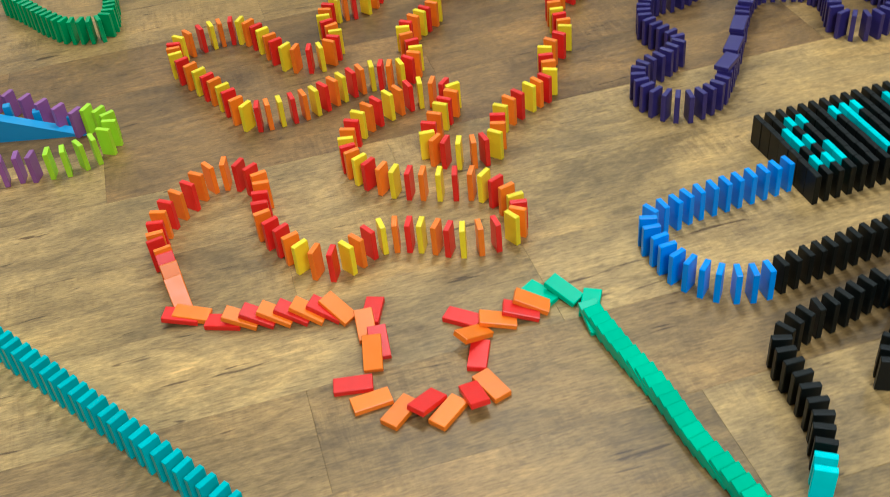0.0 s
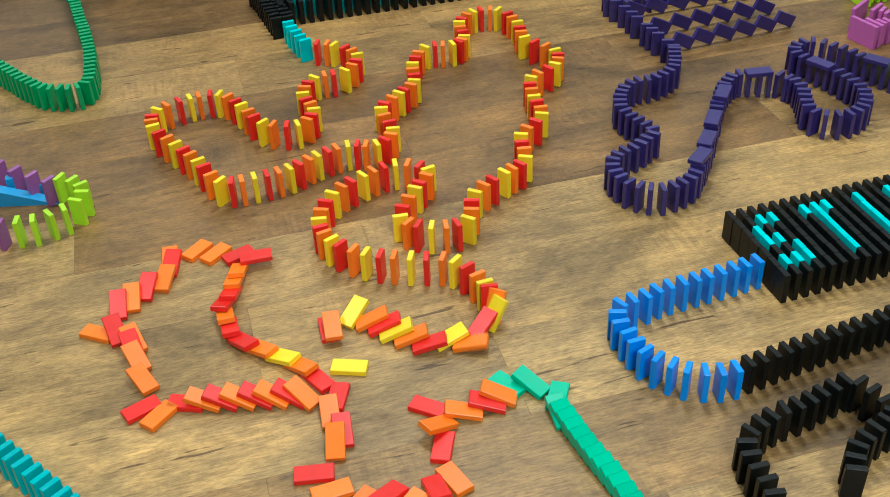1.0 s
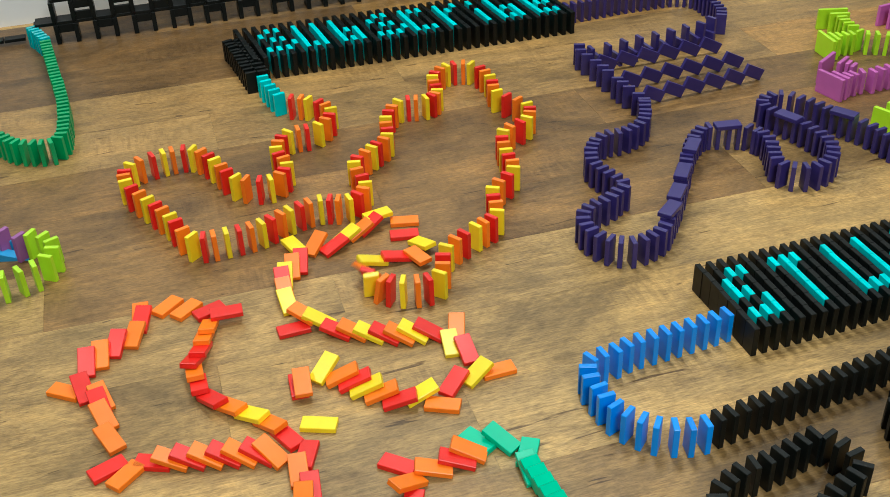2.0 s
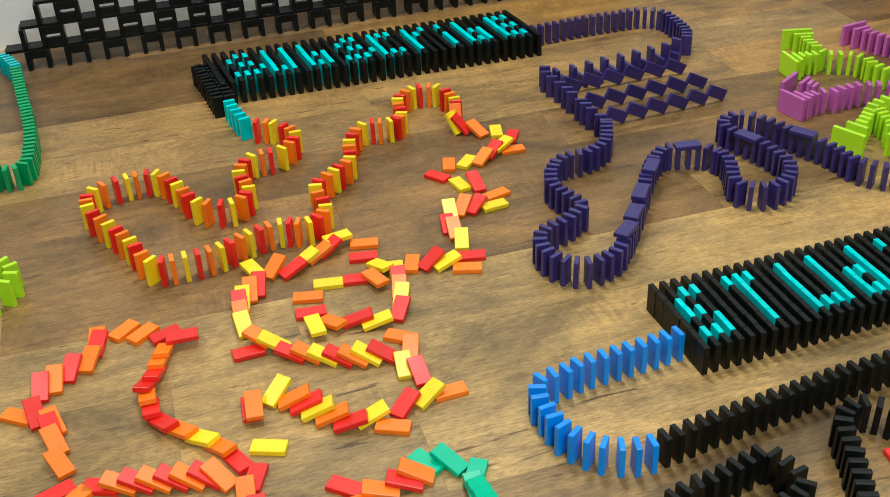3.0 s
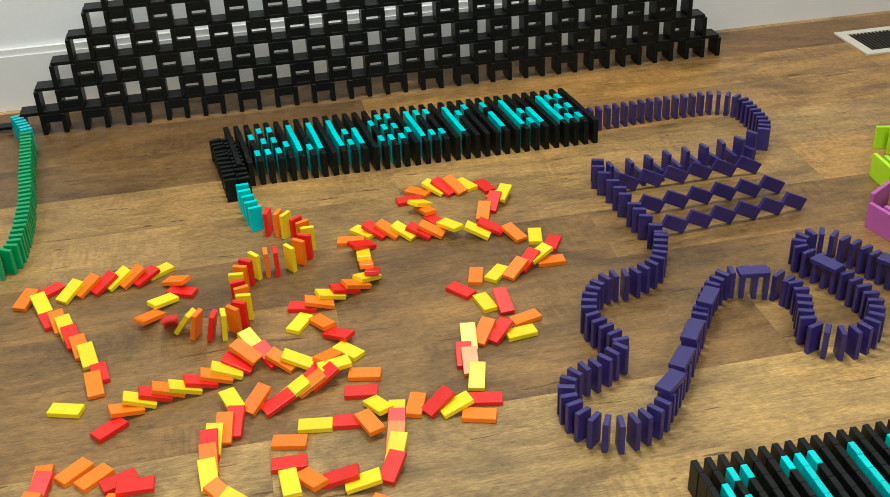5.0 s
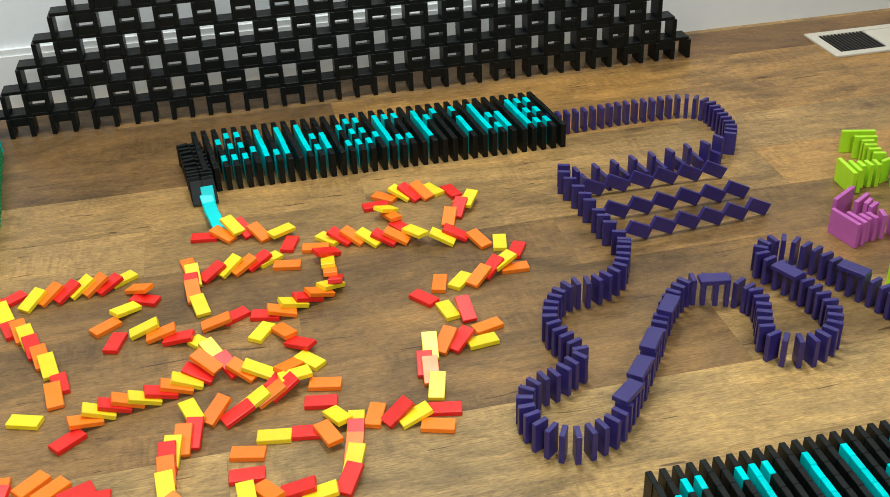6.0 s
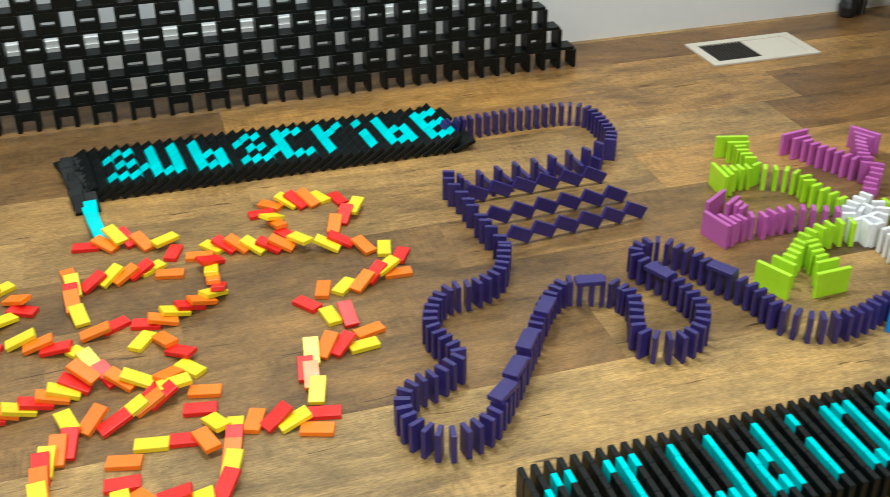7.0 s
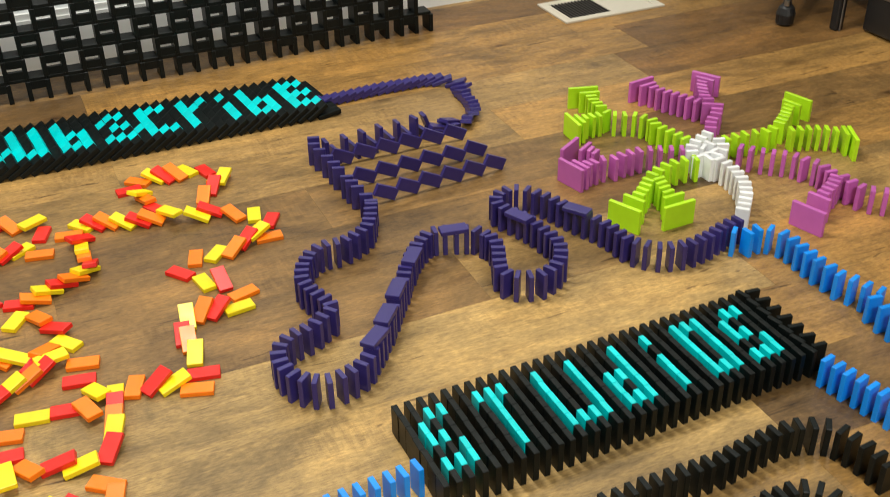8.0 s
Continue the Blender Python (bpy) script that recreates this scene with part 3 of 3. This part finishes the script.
def plate(x, y, yaw, key, wide):
    """A domino, or a wide one-piece plate that ends a petal."""
    if wide == 1:
        return domino(key, stand(x, y, yaw), "in the flower's petal", "flower petals")
    h = W * 0.92 * wide / 2
    me = box_mesh("wide_plate", (-T / 2, T / 2, -h, h, 0, L), MATS[key], 0.0007)
    ob = new(COLOURS[key][0] + "_plate", me)
    ob.matrix_basis = stand(x, y, yaw)
    return tagged(ob, COLOURS[key][0] + " wide plastic plate closing a flower's petal", "domino plate", "petal plates")


def petal(key, stem, arms):
    """A stem of single dominoes and arms of parallel ones that close with a wide plate along the line given."""
    row(stem, key, "in the flower's petal", "flower petals", 0.021)
    for arm, line in arms:
        places = spline(arm, step=0.018)
        n = len(places)
        yaw = math.degrees(math.atan2(line[1][1] - line[0][1], line[1][0] - line[0][0])) - 90
        for i, (x, y, a) in enumerate(places[:-1]):
            f = min(1.0, (i + 1) / max(1, n - 1))
            plate(x, y, facing(a, yaw) * (1 - f) + yaw * f if n > 5 else yaw + 4 * (i % 2), key, 1)
        x, y = (line[0][0] + line[1][0]) / 2, (line[0][1] + line[1][1]) / 2
        plate(x, y, yaw, key, 3)
        plate(places[-1][0], places[-1][1], yaw, key, 2)


petal("l", [(1.746, 1.731), (1.737, 1.769), (1.728, 1.803), (1.732, 1.834), (1.713, 1.868), (1.677, 1.888), (1.669, 1.904)], [([(1.647, 1.899), (1.618, 1.902), (1.602, 1.898)], [(1.590, 1.943), (1.585, 1.861)]), ([(1.674, 1.933), (1.676, 1.964), (1.682, 1.987), (1.688, 2.004)], [(1.658, 2.040), (1.719, 2.023)])])
petal("p", [(1.712, 1.695), (1.672, 1.714), (1.640, 1.725), (1.601, 1.725), (1.573, 1.720), (1.552, 1.725)], [([(1.530, 1.723), (1.515, 1.722), (1.501, 1.724)], [(1.476, 1.768), (1.493, 1.693)]), ([(1.553, 1.756), (1.551, 1.771), (1.547, 1.784)], [(1.499, 1.791), (1.553, 1.825)])])
petal("p", [(1.817, 1.748), (1.835, 1.769), (1.852, 1.786), (1.868, 1.798), (1.883, 1.815)], [([(1.872, 1.868), (1.864, 1.883), (1.856, 1.906), (1.843, 1.929), (1.832, 1.955), (1.825, 1.985)], [(1.791, 2.006), (1.860, 2.016)]), ([(1.897, 1.864), (1.903, 1.888), (1.915, 1.907), (1.927, 1.927), (1.940, 1.946), (1.956, 1.957)], [(1.954, 2.006), (1.990, 1.942)])])
plate(1.890, 1.838, 57, "p", 2)
petal("l", [(1.818, 1.696), (1.867, 1.695), (1.903, 1.688), (1.930, 1.693)], [([(1.957, 1.706), (1.994, 1.733), (2.021, 1.757), (2.043, 1.771)], [(2.065, 1.822), (2.084, 1.754)]), ([(1.959, 1.670), (1.993, 1.659), (2.023, 1.644), (2.038, 1.628), (2.049, 1.617)], [(2.070, 1.632), (2.039, 1.571)])])
petal("p", [(1.819, 1.651), (1.840, 1.625), (1.863, 1.603), (1.889, 1.577), (1.899, 1.549), (1.909, 1.529), (1.906, 1.497)], [([(1.901, 1.477), (1.873, 1.457), (1.845, 1.443), (1.822, 1.431)], [(1.769, 1.442), (1.789, 1.373)])])
row([(1.914, 1.471), (1.913, 1.443), (1.921, 1.415), (1.939, 1.399), (1.958, 1.378)], "p", "in the flower's petal", "flower petals", 0.024)
petal("l", [(1.712, 1.650), (1.684, 1.656), (1.653, 1.653), (1.622, 1.643), (1.602, 1.634)], [([(1.582, 1.617), (1.558, 1.595), (1.536, 1.578), (1.521, 1.569)], [(1.476, 1.586), (1.506, 1.518)]), ([(1.603, 1.612), (1.594, 1.585), (1.590, 1.563), (1.590, 1.547)], [(1.545, 1.515), (1.618, 1.518)])])
row([(1.750, 1.629), (1.754, 1.604), (1.749, 1.571), (1.737, 1.537), (1.717, 1.504), (1.695, 1.478), (1.671, 1.454)], "w", "in the flower's white heart", "white heart", 0.0205)
for x, y, a in spline([(1.798, 1.731), (1.750, 1.707), (1.724, 1.681), (1.722, 1.645), (1.749, 1.642), (1.788, 1.666), (1.801, 1.698)], step=0.025):
    domino("w", stand(x, y, a), "in the flower's white heart", "white heart")
for x, y, a in [(1.753, 1.683, -52), (1.774, 1.690, 18), (1.763, 1.662, -73), (1.739, 1.657, -86)]:
    domino("w", stand(x, y, a), "in the flower's white heart", "white heart")

# ---- blue and black lines ----
row([(0.902, 1.110), (0.863, 1.105), (0.825, 1.102), (0.787, 1.099), (0.752, 1.096), (0.717, 1.088), (0.696, 1.085), (0.679, 1.080),
    (0.671, 1.066), (0.667, 1.045), (0.669, 1.023), (0.671, 0.999), (0.680, 0.974), (0.697, 0.951), (0.713, 0.936), (0.731, 0.928),
    (0.749, 0.923), (0.768, 0.922)], "b", "in a curved line beside the black field", "blue line", count=23)
row([(0.787, 0.925), (0.844, 0.933), (0.905, 0.940), (0.967, 0.947), (1.031, 0.955), (1.098, 0.960), (1.145, 0.962), (1.250, 0.960), (1.303, 0.967),
    (1.356, 0.971), (1.380, 0.969), (1.398, 0.963), (1.414, 0.955), (1.427, 0.942), (1.433, 0.920), (1.437, 0.899), (1.439, 0.861)], "k", "in a long straight line", "black line", 0.0186)
row([(1.613, 1.401), (1.626, 1.389), (1.647, 1.391), (1.666, 1.387), (1.677, 1.373), (1.684, 1.356), (1.684, 1.332), (1.683, 1.307),
    (1.681, 1.275), (1.682, 1.245), (1.683, 1.222), (1.691, 1.200), (1.697, 1.177), (1.705, 1.157), (1.715, 1.136)], "b", "in a line leading away from the flower", "blue line", 0.0225)
row([(1.684, 1.147), (1.681, 1.122), (1.679, 1.096)], "b", "in a branch of the line", "blue line", 0.023)
row([(1.514, 1.059), (1.518, 1.040), (1.521, 1.020), (1.526, 1.001), (1.530, 0.980), (1.536, 0.950)], "b", "in a line leading from the black field", "blue line", 0.0195)
row([(0.664, 0.624), (0.674, 0.640), (0.685, 0.657), (0.697, 0.681), (0.706, 0.704), (0.710, 0.727), (0.713, 0.750), (0.712, 0.772),
    (0.715, 0.795), (0.722, 0.814), (0.742, 0.826), (0.761, 0.833), (0.781, 0.840), (0.799, 0.841), (0.835, 0.849), (0.871, 0.858),
    (0.892, 0.860), (0.899, 0.842), (0.907, 0.816), (0.905, 0.798), (0.888, 0.787), (0.863, 0.778), (0.839, 0.766), (0.822, 0.750),
    (0.812, 0.732)],
    "cc" + "k" * 80, "in a snaking line", "black line", 0.0195)
row([(0.948, 0.722), (0.962, 0.760), (0.976, 0.791), (0.984, 0.813), (0.994, 0.832), (1.000, 0.850), (1.007, 0.872), (1.018, 0.886),
    (1.031, 0.894), (1.044, 0.898), (1.057, 0.897), (1.072, 0.888), (1.084, 0.870), (1.094, 0.846), (1.106, 0.822)], "k", "in a tight bend beside the long line", "black line", 0.0185)
row([(1.232, 0.872), (1.252, 0.876), (1.272, 0.879), (1.306, 0.879), (1.324, 0.870), (1.337, 0.855), (1.344, 0.832)], "k", "in a bend beside the long line", "black line", 0.0185)
for x in (-0.116, -0.166, -0.216):
    domino("k", pose(x, 2.655, W / 2, 90, 0, 90) @ pose(0, 0, 0, 0, 0, 90) @ pose(0, 0, -L / 2), "laid on its long edge by the wall", "low black line")
# ---- teal, green and mauve lines ----
row([(-0.215, 1.208), (-0.159, 1.132), (-0.090, 1.037), (-0.027, 0.945), (0.027, 0.867), (0.075, 0.799), (0.110, 0.750)], "t", "in a long straight line", "teal line", 0.0195)
row([(-0.072, 2.622), (-0.056, 2.585), (-0.040, 2.542)], "t", "at the end of the green line", "teal line", 0.0165)
row([(-0.038, 2.520), (-0.024, 2.391), (-0.008, 2.255), (0.000, 2.168), (0.001, 2.093), (-0.002, 2.033), (-0.018, 2.004), (-0.041, 2.003),
    (-0.064, 2.012), (-0.091, 2.026), (-0.117, 2.063), (-0.143, 2.105), (-0.173, 2.157), (-0.202, 2.203)], "g", "in a long curved line", "green line", 0.0175)
EMERALD = [(0.604, 0.587), (0.592, 0.652), (0.579, 0.714), (0.570, 0.801), (0.559, 0.867), (0.552, 0.916)]
for x, y, a in spline(EMERALD, step=0.017):
    domino("e", laid(x, y, 0, a, 20), "lying fallen on the next in a straight line", "emerald line")
for (x, y, z, a, p) in settle([(0.546, 0.953, 89), (0.555, 0.982, 60), (0.528, 1.012, 124), (0.502, 1.022, 121)]):
    domino("e", laid(x, y, z, a, p), "lying fallen at the end of a line", "emerald line")
row([(-0.054, 1.676), (-0.031, 1.657), (-0.016, 1.629), (-0.025, 1.600), (-0.040, 1.580), (-0.056, 1.575), (-0.087, 1.562), (-0.117, 1.565)], "l", "in a curved line by a ramp", "lime line", count=9)
row([(-0.142, 1.567), (-0.165, 1.574), (-0.187, 1.573), (-0.212, 1.575)], "v", "in a line by a ramp", "mauve line", count=4)
row([(-0.071, 1.672), (-0.097, 1.697), (-0.125, 1.724), (-0.153, 1.754), (-0.180, 1.779), (-0.211, 1.807)], "v", "in a line behind the ramp", "mauve line", count=6)

# stands in for an unidentified rounded red piece beside the black line
RED = [(1.066, 0.845, -95)]
for x, y, a in RED:
    domino("r", laid(x, y, 0, a, 0), "lying flat, standing in for a rounded red piece", "loose dominoes")
# ---- blue ramp ----
def ramp_thing():
    thing = tagged(new("ramp"), "light blue plastic ramp rising beside the mauve dominoes", "ramp")
    a, b = Vector((-0.066, 1.666, 0)), Vector((-0.36, 1.745, 0))
    thing.location = a
    u = (b - a)
    v = Vector((-u.y, u.x, 0)).normalized() * -0.02
    bm = bmesh.new()
    vs = [bm.verts.new(p) for p in (Vector((0, 0, 0)), u, u + Vector((0, 0, 0.095)), v, u + v, u + v + Vector((0, 0, 0.095)))]
    for f in ((0, 1, 2), (3, 5, 4), (0, 2, 5, 3), (1, 4, 5, 2), (0, 3, 4, 1)):
        bm.faces.new([vs[i] for i in f])
    bmesh.ops.recalc_face_normals(bm, faces=bm.faces)
    part("slope", bm, SKYBLUE, thing)
    for k in range(6):
        z = 0.095 * (0.12 + 0.15 * k)
        bm = box_bm(bmesh.new(), -0.006, 0.006, -0.007, 0.007, 0, z + 0.012, 0.001)
        bm.transform(Matrix.Translation(u * (0.12 + 0.15 * k) + v * 1.6))
        part("rib", bm, SKYBLUE, thing)


ramp_thing()

# ---- domino wall ----
wall = tagged(new("domino_wall"), "openwork wall built of black dominoes, stepped at its ends", "domino wall")
PITCH, STOREY, WY = 0.042, 0.0545, 2.632
N_CELLS, STOREYS = 39, 6
# the uprights stand a little closer together towards the far end
UPRIGHTS = [float(np.interp(c, (0, 7, 12, 24, 39), (0.0, 0.315, 0.519, 1.030, 1.639))) for c in range(N_CELLS + 1)]
wall.location = (-0.061, WY, 0)
UPRIGHT = box_mesh("upright_domino", (-T * 0.65, T * 0.65, -W, W, 0, STOREY - T), MATS["k"], 0.0007)
FLAT = box_mesh("flat_domino", (-PITCH / 2, PITCH / 2 - 0.0004, -W * 0.92, W * 0.92, 0, T), MATS["k"], 0.0007)
PANEL = box_mesh("panel_domino", (-(PITCH - 1.3 * T) / 2 - 0.0003, (PITCH - 1.3 * T) / 2 + 0.0003, -T / 2, T / 2, 0, 0.0195), MATS["k"], 0.0007)


def wall_piece(name, me, x, y, z, wide=1.0):
    ob = new(name, me)
    ob.location, ob.scale, ob.parent = (x, y, z), (wide, 1, 1), wall


for r in range(STOREYS):
    z = r * STOREY
    for c in range(r, N_CELLS - r):
        x0, x1 = UPRIGHTS[c], UPRIGHTS[c + 1]
        wide = (x1 - x0) / PITCH
        wall_piece("upright_domino", UPRIGHT, x0, 0, z)
        wall_piece("flat_domino", FLAT, (x0 + x1) / 2, 0, z + STOREY - T, wide)
        if (r + c) % 2 == 1:
            for k in ((1,) if r == 0 else (0, 1)):
                wall_piece("panel_domino", PANEL, (x0 + x1) / 2, -W + T / 2 + 0.002, z + k * (STOREY - T - 0.0195), wide)
    wall_piece("upright_domino", UPRIGHT, UPRIGHTS[N_CELLS - r], 0, z)

# ---- floor register ----
vent = tagged(new("floor_vent"), "almond metal floor register with a half open grille", "floor vent")
vent.location = (1.915, 2.496, 0.0)
VX, VY = 0.307, 0.160
bm = bmesh.new()
for d in ((0, VX, 0, 0.022, 0, 0.006), (0, VX, VY - 0.022, VY, 0, 0.006), (0, 0.025, 0.022, VY - 0.022, 0, 0.006), (VX - 0.025, VX, 0.022, VY - 0.022, 0, 0.006), (VX * 0.5, VX - 0.025, 0.022, VY - 0.022, 0, 0.004)):
    box_bm(bm, *d, 0.001)
part("frame", bm, ALMOND, vent)
# thin dark sheet on the floor, giving the shade of an open hole
part("duct", box_bm(bmesh.new(), 0.025, VX * 0.5, 0.022, VY - 0.022, 0.0, 0.0012), DARK, vent, "dark sheet standing in for the shaded opening under the grille")
for i in range(12):
    x = 0.032 + i * 0.0102
    part("slat", box_bm(bmesh.new(), x, x + 0.0022, 0.022, VY - 0.022, 0.0012, 0.005), DARK, vent)

# ---- furniture in the far corner ----


def turned(bm, profile, m, n=20):
    """A round body from (radius, height) pairs."""
    rings = []
    for r, z in profile:
        rings.append([bm.verts.new(m @ Vector((r * math.cos(2 * math.pi * i / n), r * math.sin(2 * math.pi * i / n), z))) for i in range(n)])
    for a, b in zip(rings, rings[1:]):
        for i in range(n):
            bm.faces.new((a[i], a[(i + 1) % n], b[(i + 1) % n], b[i]))
    bm.faces.new(rings[0][::-1])
    bm.faces.new(rings[-1])
    return bm


stool = tagged(new("rolling_stool"), "black rolling stool on casters near the wall", "stool")
HUB = Vector((2.70, 2.47, 0))
stool.location = HUB
part("hub", turned(bmesh.new(), [(0.03, 0.06), (0.035, 0.075), (0.035, 0.11), (0.022, 0.13), (0.022, 0.42)], Matrix.Identity(4)), BLACK, stool)
# disc above the view, added to shade the floor round the casters
part("seat", turned(bmesh.new(), [(0.15, 0.42), (0.185, 0.435), (0.19, 0.46), (0.18, 0.485), (0.1, 0.495)], Matrix.Identity(4)), BLACK, stool)
for end in ((2.42, 2.245), (2.465, 2.735), (2.62, 2.12), (3.02, 2.32), (2.86, 2.76)):
    d = Vector((*end, 0)) - HUB
    yaw = math.degrees(math.atan2(d.y, d.x))
    bm = box_bm(bmesh.new(), 0.03, d.length, -0.014, 0.014, 0.068, 0.092, 0.004)
    bm.transform(pose(0, 0, 0, 0, 0, yaw))
    part("arm", bm, BLACK, stool)
    caster = part("caster", turned(bmesh.new(), [(0.017, 0.0), (0.023, 0.006), (0.025, 0.03), (0.02, 0.047), (0.011, 0.056), (0.009, 0.07)], Matrix.Translation(d)), BLACK, stool, "rounded black caster")
    part("axle", turned(bmesh.new(), [(0.007, 0.054), (0.007, 0.068)], Matrix.Translation(d + Vector((-0.008, -0.008, 0)))), STEEL, caster)
case = tagged(new("equipment_case"), "black case with steel edging standing on the floor", "case")
case.location = (2.53, 1.72, 0)
part("body", box_bm(bmesh.new(), 0.03, 0.6, 0, 0.40, 0.004, 0.55, 0.006), BLACK, case)
part("edging", box_bm(bmesh.new(), 0.024, 0.032, 0.0, 0.40, 0.10, 0.108, 0.002), STEEL, case, "thin steel edging")
desk = tagged(new("desk"), "black square-legged desk by the wall, unseen top added for shade", "desk")
desk.location = (2.43, 2.13, 0)
# top lies above the view, added to shade the corner's floor
part("tabletop", box_bm(bmesh.new(), 0, 1.3, 0, 0.64, 0.70, 0.73, 0.004), BLACK, desk)
for x, y in ((0.07, 0.015), (1.2, 0.015), (0.07, 0.60), (1.2, 0.60)):
    leg = part("leg", box_bm(bmesh.new(), x, x + 0.026, y, y + 0.025, 0, 0.70, 0.003), BLACK, desk)
    part("strip", box_bm(bmesh.new(), x + 0.009, x + 0.014, y - 0.004, y - 0.0005, 0, 0.70, 0.001), STEEL, leg, "thin steel strip")
part("apron", box_bm(bmesh.new(), 0.096, 1.2, 0.018, 0.037, 0.62, 0.70, 0.002), BLACK, desk)

# ---- floor planks ----
LONG = 1.22
# row: the joints that are known, and the tones of the planks before, between and after them
ROWS = {7: ([0.21, 1.43], ("dark", "brown", "rust")), 6: ([0.69, 1.91], ("dark", "amber", "amber")), 5: ([0.80, 2.02], ("dark", "amber", "rust")), 4: ([0.698, 1.918], ("mid", "mid", "rust")),
        3: ([0.28, 1.50], ("mid", "mid", "amber")), 2: ([-0.2, 1.02], ("brown", "brown", "brown")), 1: ([0.53, 1.75], ("brown", "brown", "amber")), 0: ([-0.04, 1.18], ("light", "brown", "mid")),
        -1: ([0.40, 1.62], ("light", "light", "amber")), -2: ([0.20, 1.42], ("light", "light", "amber")), -3: ([0.514, 1.40], ("light", "light", "brown")), -4: ([0.18, 1.40], ("mid", "mid", "amber")),
        -5: ([0.62], ("mid", "light")), -6: ([1.10], ("light", "light"))}


def plank_mesh(tone, x0, x1):
    return box_mesh("plank", (x0 + 0.0001, x1 - 0.0001, -PLANK / 2 + 0.0001, PLANK / 2 - 0.0001, -0.004, 0.0), WOODS[tone], 0.00015)


PLANKS = {t: plank_mesh(t, -LONG / 2, LONG / 2) for t in WOODS}
y = 1.455 - PLANK * 22
while y < WALL_Y - 0.02:
    k = round((y - 1.455) / PLANK)
    joints, tones = ROWS.get(k, ([(k * 0.437) % LONG], ("mid", "light") if k % 2 else ("light", "mid")))
    ends = list(joints)
    while ends[0] > X0:
        ends.insert(0, ends[0] - LONG)
    while ends[-1] < X1:
        ends.append(ends[-1] + LONG)
    for x0, x1 in zip(ends, ends[1:]):
        a, b, mid = max(x0, X0), min(x1, X1), (x0 + x1) / 2
        t = tones[sum(mid > j for j in joints)]
        if b - a > 0.01:
            ob = new("plank", PLANKS[t] if abs(b - a - LONG) < 0.001 else plank_mesh(t, a - mid, b - mid))
            ob.location, ob.parent = (mid, y + PLANK / 2, 0), floor
    y += PLANK


def motions():
    for ob, rows in MOVES:
        walk(ob, rows)


motions()
